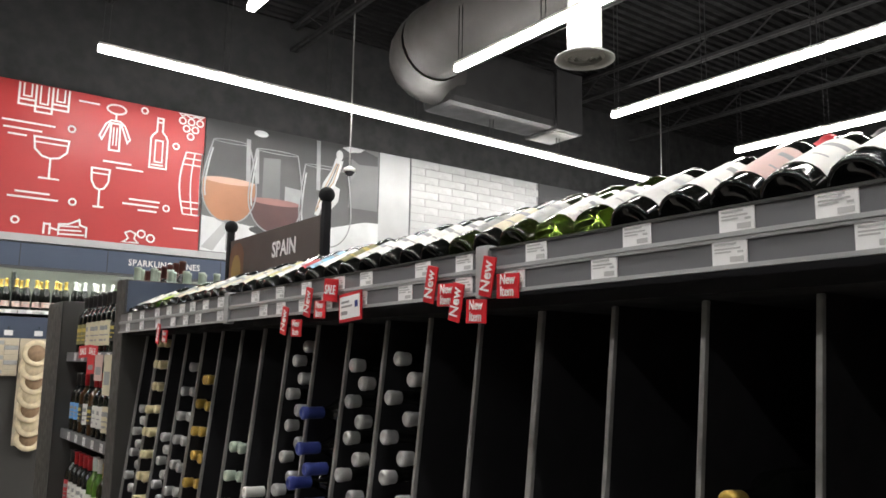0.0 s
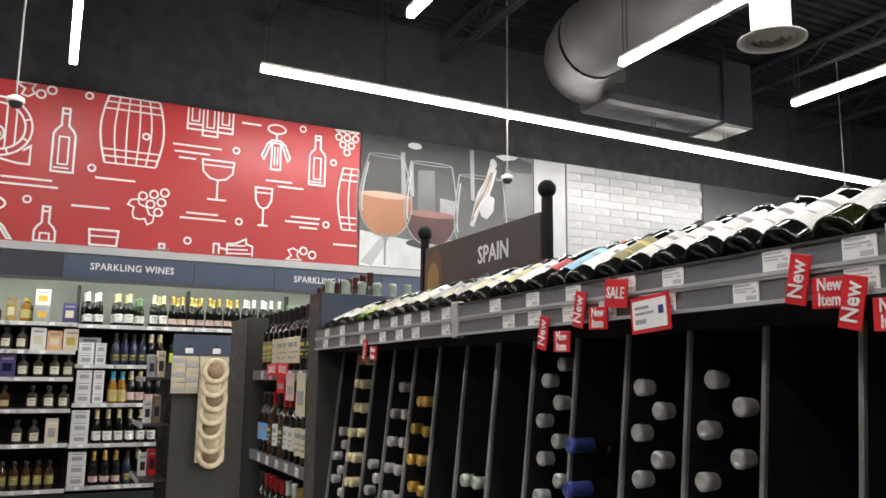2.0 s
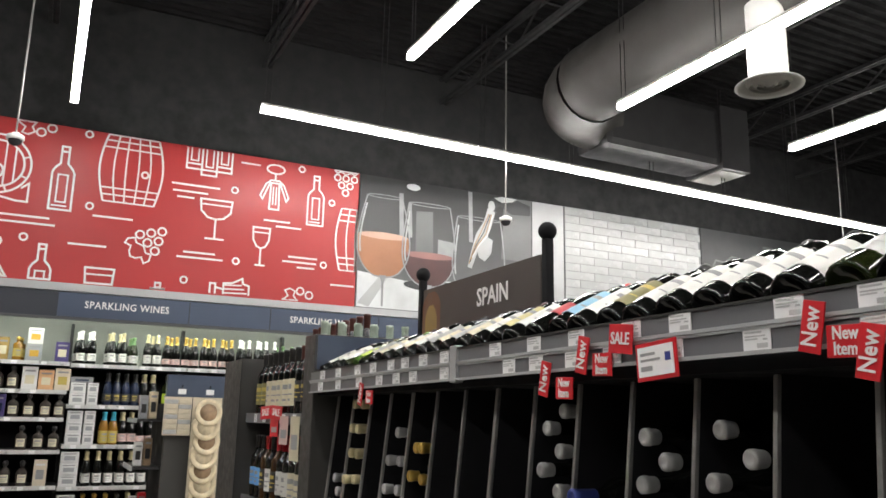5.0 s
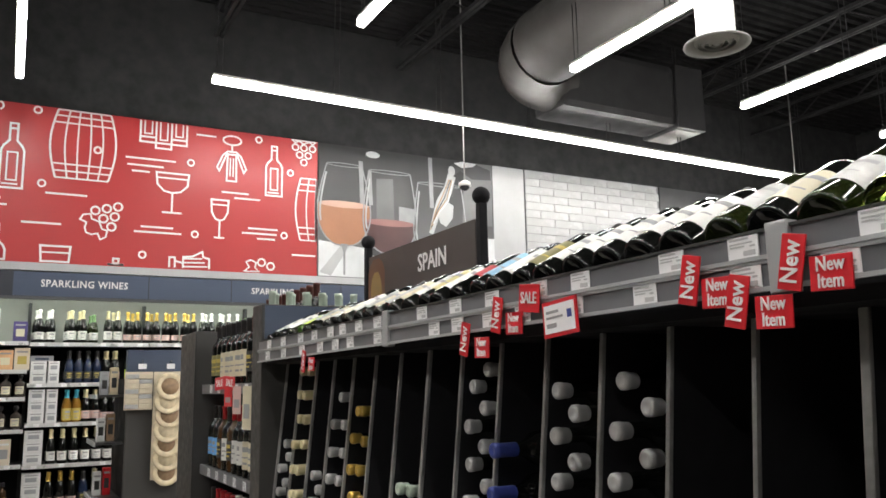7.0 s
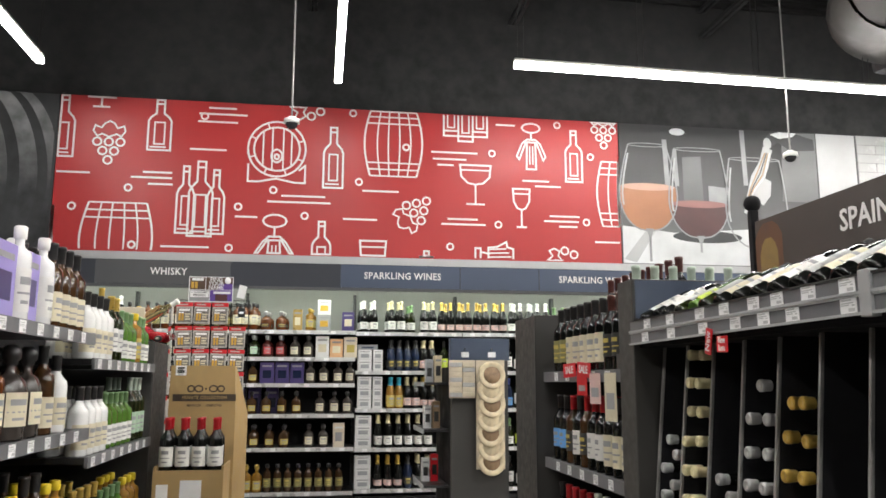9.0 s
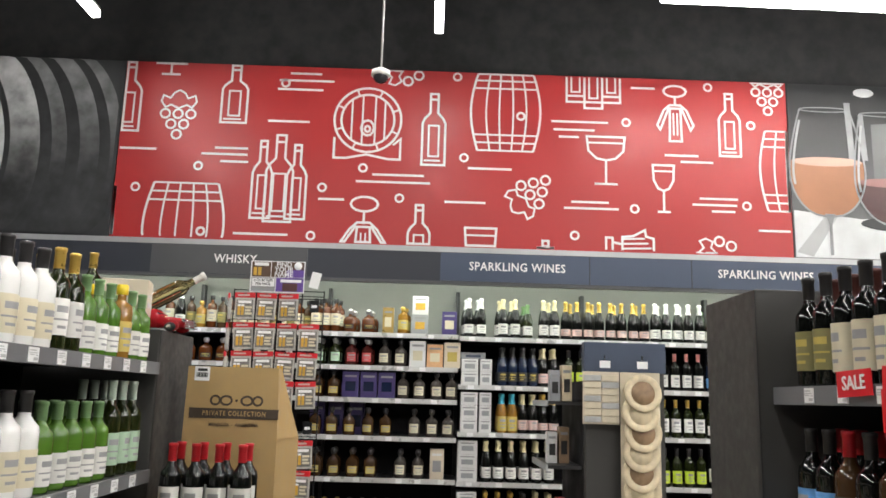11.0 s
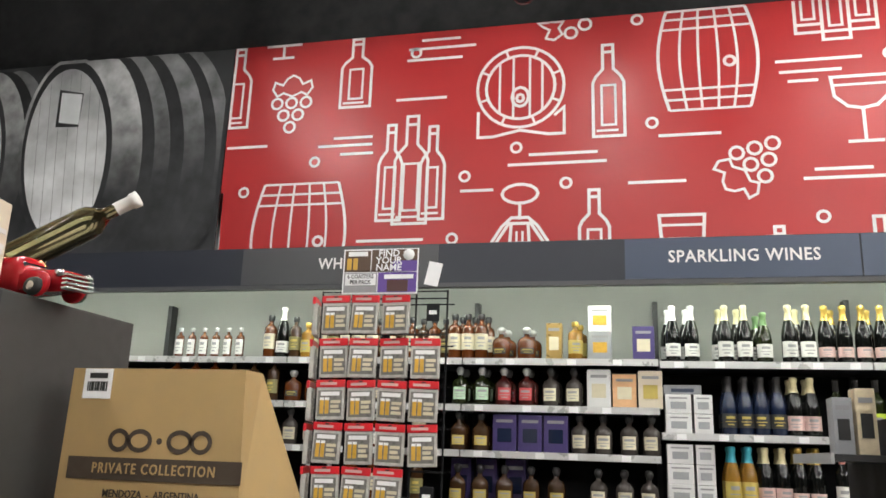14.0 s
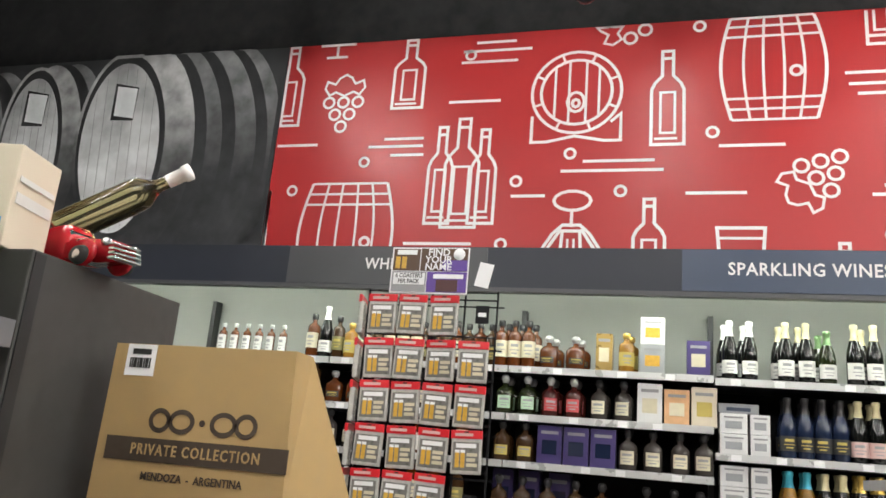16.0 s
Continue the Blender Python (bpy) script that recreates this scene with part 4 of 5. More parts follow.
for k, s in enumerate(("miniature",) * 6 + ("bourbon", "white_cap_sparkling", "tall_whisky", "whisky_gold", "bourbon", "tall_whisky", "bourbon", "bourbon", "bourbon")):
    stand(s, -1.55 + k * .085 + (.12 if k > 5 else 0), FY, z)
for k in range(8):
    stand(("bourbon", "tall_whisky")[k % 2], -.3 + k * .07, FY + .1, z)
z = W_LEVELS[1]
for x, s in ((.31, "whisky_green"), (.44, "whisky_green"), (.57, "whisky_red"), (.70, "whisky_red"), (.84, "whisky_dark"), (.97, "whisky_dark")):
    stand(s, x, FY, z)
    stand(s, x + .01, FY + .13, z)
carton(1.11, FY - .03, z, .13, .1, .21, "box_white", "white floral gift carton", "l_cream")
carton(1.25, FY - .03, z, .13, .1, .185, "box_peach", "peach-printed cardboard gift carton", "l_cream")
carton(1.39, FY - .03, z, .13, .1, .205, "box_cream", "cream gift carton with yellow fruit print", "l_yellow")
z = W_LEVELS[2]
for x, s in ((.31, "whisky_yellow"), (.44, "whisky_yellow"), (1.0, "whisky_dark"), (1.13, "whisky_dark"), (1.27, "whisky_dark"), (1.39, "whisky_dark")):
    stand(s, x, FY, z)
    stand(s, x, FY + .13, z)
for x in (.58, .725, .87):
    carton(x, FY - .03, z, .135, .1, .205, "box_purple", "purple boxed whisky carton with silver frame", "g_blue")
z = W_LEVELS[3]
for x, s in ((.31, "whisky_yellow"), (.44, "whisky_yellow"), (.58, "whisky_yellow"), (.73, "whisky_yellow"), (.87, "whisky_yellow"), (1.10, "whisky_dark"), (1.24, "whisky_dark"), (1.37, "whisky_dark")):
    stand(s, x, FY, z)
for x in (.31, .46, .63):
    carton(x, FY + .09, z, .12, .1, .25, "box_purple", "purple whisky carton behind bottles", "g_blue")
z = W_LEVELS[4]
for x, s in ((.33, "whisky_yellow"), (.47, "whisky_yellow"), (.62, "whisky_yellow"), (.76, "whisky_yellow"), (1.0, "whisky_dark"), (1.14, "whisky_dark")):
    stand(s, x, FY, z)
    stand(s, x, FY + .13, z)
carton(1.29, FY - .03, z, .11, .1, .23, "box_cream", "cream gift carton with printed panels", "ink_grey")
z = W_LEVELS[5]
for k in range(11):
    stand("orange_whisky" if k < 3 else "tall_whisky", .32 + k * .098, FY, z)
# lower shelves behind the coaster stand
for li in range(1, 6):
    for k in range(13):
        stand(("miniature", "bourbon", "tall_whisky", "whisky_amber", "whisky_dark")[(k // 3 + li) % 5], -1.55 + k * .135, FY, W_LEVELS[li])
# sparkling bays
z = C_LEVELS[0]
row = ["white_cap_sparkling"] * 2 + ["cream_sparkling"] * 2 + ["green_sparkling"]
for x, s in zip((1.52, 1.62, 1.80, 1.90, 2.0), row):
    stand(s, x, FY, z)
    stand(s, x - .02, FY + .13, z)
for k in range(25):
    s = "cream_sparkling" if k < 2 else "gold_sparkling" if k < 10 else "white_cap_sparkling" if k < 15 else "green_sparkling"
    stand(s, 2.13 + k * .092, FY, z)
    if k % 2:
        stand(s, 2.10 + k * .092, FY + .14, z)
for li, names in ((1, ("black_sparkling",) * 4 + ("rose_gold_sparkling",) * 2), (2, ("teal_sparkling",) * 2 + ("rose_gold_sparkling", "rose_gold_sparkling", "gold_sparkling", "gold_sparkling")), (3, ("cream_sparkling",) * 6), (4, ("gold_sparkling",) * 3 + ("black_sparkling", "cream_sparkling", "rose_gold_sparkling"))):
    z = C_LEVELS[li]
    for k, s in enumerate(names):
        stand(s, (1.80 if li < 3 else 1.68) + k * (.083 if li < 3 else .10), FY, z)
        stand(s, (1.80 if li < 3 else 1.68) + k * (.083 if li < 3 else .10), FY + .13, z)
    for q in range(3 if li != 1 else 2):
        for w in ((1.535, .14), (1.665, .10)) if li < 3 else ((1.53, .16),):
            carton(w[0], FY - .03, z + q * .105, w[1] - .004, .16, .103, "box_white", "white boxed sparkling wine in a stack", "box_grey")
    for k in range(20):
        s = ("lime_wine", "red_wine", "pink_wine", "blue_wine", "olive_wine", "green_sparkling")[(k // 4 + li * 2 + 4) % 6]
        stand(s, 2.34 + k * .096, FY, z)
carton(1.56, FY - .02, C_LEVELS[1] + .21, .2, .14, .05, "box_grey", "blue-grey boxed sparkling wine on a stack", "panel_blue")


# ---- shelf price tags ----
def price_tag(parent, m, w=.055, h=.042):
    t = part("price_tag", boxes((-w / 2, -.002, -h / 2, w / 2, 0, h / 2)), "tag_white", parent)
    t.matrix_basis = m
    part("tag_print", boxes((-w * .42, -.0028, h * .26, w * .20, -.0021, h * .34), (-w * .42, -.0028, h * .10, w * .32, -.0021, h * .16), (-w * .42, -.0028, -.02 * h, w * .05, -.0021, h * .04), (w * .02, -.0028, -h * .38, w * .40, -.0021, -h * .18), (w * .24, -.0028, -h * .06, w * .40, -.0021, h * .02)), "tag_grey", t)
    return t


def promo(words, m, w, h, size, group="promotional shelf tags", squeeze=.8):
    """A red plastic shelf talker with white letters."""
    t = thing("promo_tag", "red plastic promotional shelf tag with white letters", "sign", group, boxes((-w / 2, -.0015, -h / 2, w / 2, .0015, h / 2), bevel=.001), "tag_red", at=m)
    lines = words.split("/")
    for k, tx in enumerate(lines):
        lettering(t, tx, size, "white_ink", pose(0, -.0025, (len(lines) - 1) * size * .42 - k * size * .84), squeeze)
    return t


# ---- wine rack with the slanted bottle display ----
RX, REND, PITCH = 2.13, 4.204, .1718
DIV0 = 4.178     # far side of the first column
# the rack's top rails climb a little towards the near end
LEAN = Matrix(((1, 0, 0, 0), (0, 1, 0, 0), (0, -.012, 1, .012 * 2.65), (0, 0, 0, 1)))
# the columns step out a little towards the floor
TILT = .10
SKEW = Matrix(((1, 0, TILT, -TILT * 1.37), (0, 1, 0, 0), (0, 0, 1, 0), (0, 0, 0, 1)))
rack = thing("wine_rack", "long black wine rack with narrow bottle columns", "wine rack")
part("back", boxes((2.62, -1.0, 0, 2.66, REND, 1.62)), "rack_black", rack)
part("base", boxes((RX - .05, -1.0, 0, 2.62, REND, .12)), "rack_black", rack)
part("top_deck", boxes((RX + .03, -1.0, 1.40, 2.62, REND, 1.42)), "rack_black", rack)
bm = bmesh.new()
SLOPE = radians(26)
cs_, sn_ = math.cos(SLOPE), math.sin(SLOPE)
BX, BZ = RX + .036, 1.494      # middle of a lying bottle's base
s0 = (BX + .0392 * sn_ - .015 * cs_, BZ - .0392 * cs_ - .015 * sn_)
sl = [s0, (s0[0] + .32 * cs_, s0[1] + .32 * sn_), (s0[0] + .32 * cs_, s0[1] + .32 * sn_ - .015), (s0[0], s0[1] - .015)]
a = [bm.verts.new((x, -1.0, z)) for x, z in sl]
b = [bm.verts.new((x, REND, z)) for x, z in sl]
for k in range(4):
    bm.faces.new((a[k], a[(k + 1) % 4], b[(k + 1) % 4], b[k]))
part("slanted_shelf", bm, "rack_black", rack).matrix_basis = LEAN
n_col = int((REND + 1.0) / PITCH)
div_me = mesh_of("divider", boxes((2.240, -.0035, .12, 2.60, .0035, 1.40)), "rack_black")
edge_me = mesh_of("divider_edge", boxes((2.230, -.0045, .12, 2.2395, .0045, 1.399), bevel=.002), "divider")
for me in (div_me, edge_me):
    me.transform(SKEW)
for k in range(0, n_col + 1):
    wide = k % 7 == 0
    ob = new("divider", div_me)
    ob.parent = rack
    ob.matrix_basis = Matrix.Translation((0, DIV0 - k * PITCH, 0)) @ Matrix.Diagonal((1, 1.5 if wide and k else 1, 1, 1))
    ed = new("divider_edge", edge_me)
    ed.parent = ob
for bay in range(5):
    y1 = REND - bay * 7 * PITCH - .004
    y0 = max(REND - (bay + 1) * 7 * PITCH + .004, -1.0)
    if y1 < -0.9:
        continue
    for z in (1.404, 1.445):
        rail = part("price_channel", boxes((RX, y0, z, RX + .012, y1, z + .036)), "channel", rack)
        rail.matrix_basis = LEAN
        part("channel_lip", boxes((RX - .006, y0, z - .003, RX, y1, z + .003)), "rail_light", rail)
        part("channel_top", boxes((RX - .004, y0, z + .033, RX, y1, z + .0375)), "ink_black" if z > 1.42 else "rail_light", rail)
        rng = random.Random(bay * 7 + int(z * 1000))
        y = y0 + .05
        while y < y1 - .06:
            price_tag(rail, pose(RX - .001, y, z + .019, 0, 0, -90), .050, .034)
            y += rng.uniform(.10, .22)
    if bay:
        part("joint_strip", boxes((RX - .008, y1 - .016, 1.396, RX + .014, y1 + .018, 1.488), bevel=.003), "rail_light", rack).matrix_basis = LEAN
endp = thing("rack_end_panel", "blue-black laminate end panel of the wine rack", "panel", bm=boxes((2.14, REND + .004, 0, 2.66, REND + .14, 1.635), bevel=.004), material="panel_black")
part("side_face", boxes((2.15, REND + .001, 1.50, 2.65, REND + .0035, 1.63)), "panel_blue", endp)
for z in (1.56, .45):
    part("screw", boxes((2.36, REND - .003, z - .006, 2.372, REND + .0005, z + .006), bevel=.002), "steel_edge", endp)

# bottles lying on the slanted shelf, bases outwards, labels up
rng = random.Random(21)
lay = ["lying_white", "lying_white", "lying_cream", "lying_white", "lying_clear", "lying_white", "lying_olive", "lying_white", "lying_silver", "lying_cream", "lying_white"]
LIE = Matrix(((0, sn_, cs_, 0), (-1, 0, 0, 0), (0, -cs_, sn_, 0), (0, 0, 0, 1)))
k, y = 0, REND - .05
special = {1.22: "lying_white", 1.31: "lying_pink", 1.39: "lying_white", 1.56: "lying_green", 1.646: "lying_green", 1.73: "lying_clear", 2.59: "lying_blue", 2.68: "lying_red", 2.85: "lying_yellow", 3.78: "lying_lime"}
while y > -.9:
    s = lay[(k * 5 + k // 4) % len(lay)]
    for ys, style in special.items():
        if abs(ys - y) < .043:
            s = style
    u = rng.uniform(-.004, .012)
    bottle(s, Matrix.Translation((BX + u * cs_, y + rng.uniform(-.004, .004), BZ + u * sn_ + .012 * (2.65 - y))) @ LIE @ pose(0, 0, 0, rng.uniform(-1, 1), rng.uniform(-1.5, 1.5), rng.uniform(12, 62)))
    y -= .0853
    k += 1


def neck(y, z, cap, glass="g_black", out=0.0):
    """A bottle lying in the rack with its neck outwards."""
    key = "neck_" + cap
    m = pose(2.524 - out - TILT * (1.30 - z), y, z, 0, -90, 0)
    if key not in made:
        ob = thing("racked_wine_bottle", "dark wine bottle lying in a rack column, capsule outwards", "bottle", "bottles in the rack", lathe(bmesh.new(), prof_wine(.30, .037), 12), glass, at=Matrix())
        nr = .0150
        c0 = .245 if cap in ("foil_cream", "foil_blue", "foil_white") else .272
        part("capsule", lathe(bmesh.new(), [(nr * .96, c0 - .004), (nr, c0), (nr, .283), (nr * 1.1, .286), (nr * 1.1, .297), (nr * .92, .30), (nr * .6, .3002), (nr * .5, .2985), (0, .2985)], 16), cap, ob)
        ob.matrix_basis = m
        made[key] = ob
        return
    copy_thing(made[key], m)


def column(i, cap, top, rows, pairs=False, keep=1.0, lead=0.0, wide=.036, first=1):
    """One rack column: side-by-side pairs, or single necks that step left and right."""
    rng = random.Random(40 + i)
    mid = DIV0 - (i + .5) * PITCH + (.008 if pairs else 0)
    for r in range(rows):
        z = top - r * (.085 if pairs else .0425)
        for side in ((-.9, .9) if pairs else (first if r % 2 == 0 else -first,)):
            if rng.random() < keep:
                neck(mid + side * wide, z + rng.uniform(-.003, .003), cap, out=lead + rng.uniform(-.008, .008))


column(0, "foil_silver", 1.10, 20, keep=.85)
column(1, "foil_cream", 1.367, 15, pairs=True, wide=.034, lead=.012)
column(2, "foil_silver", 1.02, 18, keep=.9)
neck(DIV0 - 3.5 * PITCH + .0, 1.277, "foil_silver")
column(3, "foil_silver", 1.19, 11, pairs=True, keep=.92)
column(4, "foil_gold", 1.237, 12, pairs=True)
column(6, "foil_pale", 1.045, 9, pairs=True)
neck(DIV0 - 7.5 * PITCH, .94, "foil_white", out=.03)
column(8, "foil_silver", 1.345, 24, first=-1, keep=.9)
column(9, "foil_blue", 1.175, 14, keep=.75, lead=.045)
column(10, "foil_silver", 1.297, 24, wide=.031, lead=.01)
column(11, "foil_silver", 1.312, 24, wide=.036, keep=.95)
column(16, "foil_gold", 1.125, 6, pairs=True, keep=.9)

for yv, zv, yh, zh in ((3.63, 1.393, 3.565, 1.383), (2.586, 1.404, 2.524, 1.384), (2.458, 1.444, 2.404, 1.424), (1.949, 1.45, 1.903, 1.428), (1.868, 1.412, 1.815, 1.394), (1.78, 1.452, 1.731, 1.433)):
    promo("New", pose(RX - .014, yv, zv, 0, 0, -90) @ pose(0, 0, 0, 0, -78, 0), .070, .034, .034)
    promo("New/Item", pose(RX - .010, yh, zh, 0, 2, -90), .056, .042, .024)
promo("SALE", pose(RX - .016, 2.342, 1.465, 0, 6, -90), .064, .052, .030)
offer = thing("offer_card", "white offer card in a red frame clipped to the rack", "sign", bm=boxes((-.062, -.0015, -.04, .062, .0015, .04), bevel=.001), material="tag_red", at=pose(RX - .012, 2.256, 1.423, 0, -4, -90) @ Matrix.Diagonal((.8, 1, .8, 1)))
part("card_face", boxes((-.054, -.003, -.031, .054, -.0016, .031)), "tag_white", offer)
part("card_print", boxes((-.045, -.0036, .012, .0, -.0031, .018), (-.045, -.0036, .0, .015, -.0031, .005), (-.045, -.0036, -.02, -.01, -.0031, -.01)), "ink_grey", offer)
part("seal", boxes((.030, -.0036, -.004, .046, -.0031, .014), bevel=.0002), "foil_blue", offer)

# country sign standing on the rack
sign = thing("country_sign", "dark country sign board between two ball-topped posts", "sign")
part("board", boxes((2.545, 3.25, 1.60, 2.56, 4.10, 1.825), bevel=.002), "board_print", sign, "dark board with white lettering")
for y in (3.22, 4.12):
    post = part("post", boxes((2.538, y - .013, 1.62, 2.566, y + .013, 1.868), bevel=.003), "rack_black", sign)
    part("ball", lathe(bmesh.new(), [(.029 * math.sin(math.pi * k / 12), 1.893 - .029 * math.cos(math.pi * k / 12)) for k in range(13)], 20, cx=2.552, cy=y), "rack_black", post)
lettering(sign, "SPAIN", .088, "white_ink", pose(2.5435, 3.545, 1.735, 0, 0, -90), .92)
bm = bmesh.new()
for mi, (w, z0, z1) in enumerate(((.080, 1.602, 1.808), (.052, 1.615, 1.755))):
    pts = [(-w, z0), (-w, z1 - .05), (-w * .75, z1 - .02), (-w * .35, z1), (w * .35, z1), (w * .75, z1 - .02), (w, z1 - .05), (w, z0)]
    f = bm.faces.new([bm.verts.new((2.5435 - .0008 * mi, 4.02 - x, z)) for x, z in pts])
    f.material_index = mi
part("crest", bm, ["crest_red", "crest"], sign, "faded gold and russet crest print")

# ---- right-hand gondola past the rack ----
gon = thing("gondola_shelf", "black gondola shelving loaded with wine bottles", "shelf")
part("back", boxes((2.62, 4.36, 0, 2.66, 5.9, 1.60)), "back_dark", gon)
for z in (1.33, .925, .52, .15):
    s = part("shelf_board", boxes((2.20, 4.36, z - .03, 2.62, 5.49, z)), "shelf_black", gon)
    part("price_channel", boxes((2.186, 4.36, z - .045, 2.199, 5.49, z + .003)), "channel", s)
    y = 4.42
    while y < 5.4:
        price_tag(s, pose(2.185, y, z - .021, 0, 0, -90), .05, .038)
        y += .17
gend = thing("gondola_end_panel", "black laminate end panel of the gondola", "panel", bm=boxes((2.15, 5.50, 0, 2.66, 5.92, 1.615), bevel=.004), material="panel_black")
part("edge_trim", boxes((2.146, 5.496, 0.02, 2.1495, 5.52, 1.61)), "shelf_black", gend)
top_row = ["red_wine_brown"] * 2 + ["red_wine_cream"] * 5 + ["red_wine_olive"] * 2
for k, s in enumerate(top_row):
    stand(s, 2.245, 4.585 + k * .098, 1.33, -78)
    stand("red_wine_brown" if k > 4 else "red_wine", 2.33, 4.60 + k * .098, 1.33, -78)
for k in range(9):
    stand("red_wine_brown", 2.50, 4.60 + k * .095, 1.48, -80)
part("riser", boxes((2.42, 4.54, 1.44, 2.60, 5.49, 1.48)), "shelf_black", gon)
part("end_riser", boxes((2.20, 4.365, 1.332, 2.615, 4.53, 1.39)), "shelf_black", gon)
for k in range(6):
    stand("pale_wine", 2.238 + k * .073, 4.405, 1.391, -60)
    if k < 5:
        stand("pale_wine", 2.275 + k * .073, 4.485, 1.391, -60)
for k, s in enumerate(["red_wine_cream"] * 4 + ["red_wine_red_cap", "red_wine_red_cap", "red_wine_black", "red_wine", "red_wine_black", "red_wine_blue", "red_wine_blue"]):
    stand(s, 2.245, 4.42 + k * .098, .925, -78)
    stand("red_wine_red_cap", 2.34, 4.44 + k * .098, .925, -78)
for k in range(11):
    stand(("olive_wine", "olive_wine", "green_wine", "red_wine_red_cap", "red_wine_red_cap", "red_wine_pink")[k // 2 % 6], 2.245, 4.42 + k * .098, .52, -78)
promo("SALE", pose(2.17, 4.83, 1.335, 0, 4, -82), .12, .06, .045, squeeze=.85)
promo("SALE", pose(2.17, 5.02, 1.335, 0, -3, -82), .12, .06, .045, squeeze=.85)
for y, m, hh in ((4.86, "tag_red", .06), (4.70, "l_pink", .09), (4.53, "l_cream", .15)):
    t = thing("shelf_talker", "printed paper price card hanging from the shelf", "sign", "hanging price cards", boxes((-.045, -.001, -hh, .045, .001, .03)), m, at=pose(2.172, y, 1.29, 0, 0, -82))
    part("card_print", boxes((-.03, -.002, -hh * .7, .03, -.0012, -hh * .3)), "ink_grey", t)
# ---- end stand with hanging corkscrew sheets and straw discs ----
es = thing("end_display", "dark end-of-aisle display panel with blue header", "display stand")
part("panel", boxes((2.10, 7.80, 0, 2.55, 7.86, 1.45), bevel=.004), "panel_black", es)
part("header", boxes((2.09, 7.79, 1.45, 2.56, 7.865, 1.62), bevel=.004), "panel_blue", es)
part("body", boxes((2.10, 7.87, 0, 2.55, 8.6, 1.40)), "back_dark", es)
for z in (1.28, .92, .5):
    part("side_shelf", boxes((1.90, 7.88, z - .02, 2.095, 8.5, z)), "shelf_black", es)
    part("side_rail", boxes((1.888, 7.88, z - .03, 1.899, 8.5, z + .004)), "rail_light", es)
for x in (2.19, 2.40):
    h = part("hook", boxes((x - .004, 7.70, 1.515, x + .004, 7.79, 1.522), (x - .004, 7.70, 1.515, x + .004, 7.706, 1.54)), "chrome", es)
    part("hook_tag", boxes((x - .03, 7.695, 1.47, x + .03, 7.698, 1.51)), "tag_white", h)
for k in range(6):
    carton(1.95 + (k % 2) * .07, 7.95 + (k // 2) * .1, (1.28, .92, .5)[k // 2], .06, .08, .18 + .03 * (k % 2), ("box_grey", "straw", "box_white", "straw_dark", "box_white", "tag_red")[k], "small boxed accessory on a side shelf", "ink_black")
sheet = thing("spoon_rest_pack", "clear-bagged pale printed sheets hanging from a hook", "packet", at=pose(2.175, 7.72, 1.45))
for r in range(7):
    for c in range(2):
        part("printed_piece", boxes((-.10 + c * .10, -.004 - .002 * c, -.28 + r * .038, -.004 + c * .10, .006, -.248 + r * .038), bevel=.002), "bag_paper" if (r + c) % 3 else "foil_silver", sheet)
part("back_card", boxes((-.105, .008, -.29, .10, .012, .0)), "box_cream", sheet)
disc = thing("straw_disc_strip", "strip of round woven straw discs in clear bags", "packet", at=pose(2.395, 7.72, 1.45))
part("bag", boxes((-.112, .018, -.82, .112, .021, .0)), "bag_paper", disc)
for k in range(7):
    zc = -.115 - k * .108
    yo = -.02 + .005 * k
    d = part("disc", lathe(bmesh.new(), [(0, .004), (.07, .006), (.078, .012), (.102, .012), (.106, .004), (.1, 0), (0, 0)], 26), "straw", disc)
    d.matrix_basis = pose(random.Random(k).uniform(-.008, .008), yo, zc, 90 - 10, 0, 0)
    e = part("weave", lathe(bmesh.new(), [(0, .0075), (.066, .0075), (.066, .0065)], 20), "straw_dark" if k % 2 == 0 else "straw", d)

# ---- left-hand gondola ----
lg = thing("gondola_shelf", "black gondola shelving of liqueurs and spirits", "shelf")
LX = .18
part("back", boxes((-.36, 1.8, 0, -.32, 6.27, 1.5)), "back_dark", lg)
UNITS = ((5.05, 6.26, (1.375, .985, .55, .15)), (3.83, 5.04, (1.47, 1.10, .66, .2)), (2.61, 3.82, (1.40, 1.0, .55, .15)))
for y0, y1, zs in UNITS:
    for z in zs:
        s = part("shelf_board", boxes((-.31, y0, z - .025, LX, y1, z)), "shelf_black", lg)
        part("price_channel", boxes((LX + .001, y0, z - .042, LX + .013, y1, z + .003)), "channel", s)
        y = y0 + .07
        while y < y1 - .05:
            price_tag(s, pose(LX + .014, y, z - .02, 0, 0, 90), .055, .038)
            y += .16
    part("kick", boxes((-.31, y0, 0, LX - .03, y1, .11)), "shelf_black", lg)


def fill(y0, step, z, names, x=LX - .055, back=True):
    for k, s in enumerate(names):
        stand(s, x, y0 + k * step, z, 75)
        if back:
            stand(s, x - .11, y0 + k * step + .02, z, 75)


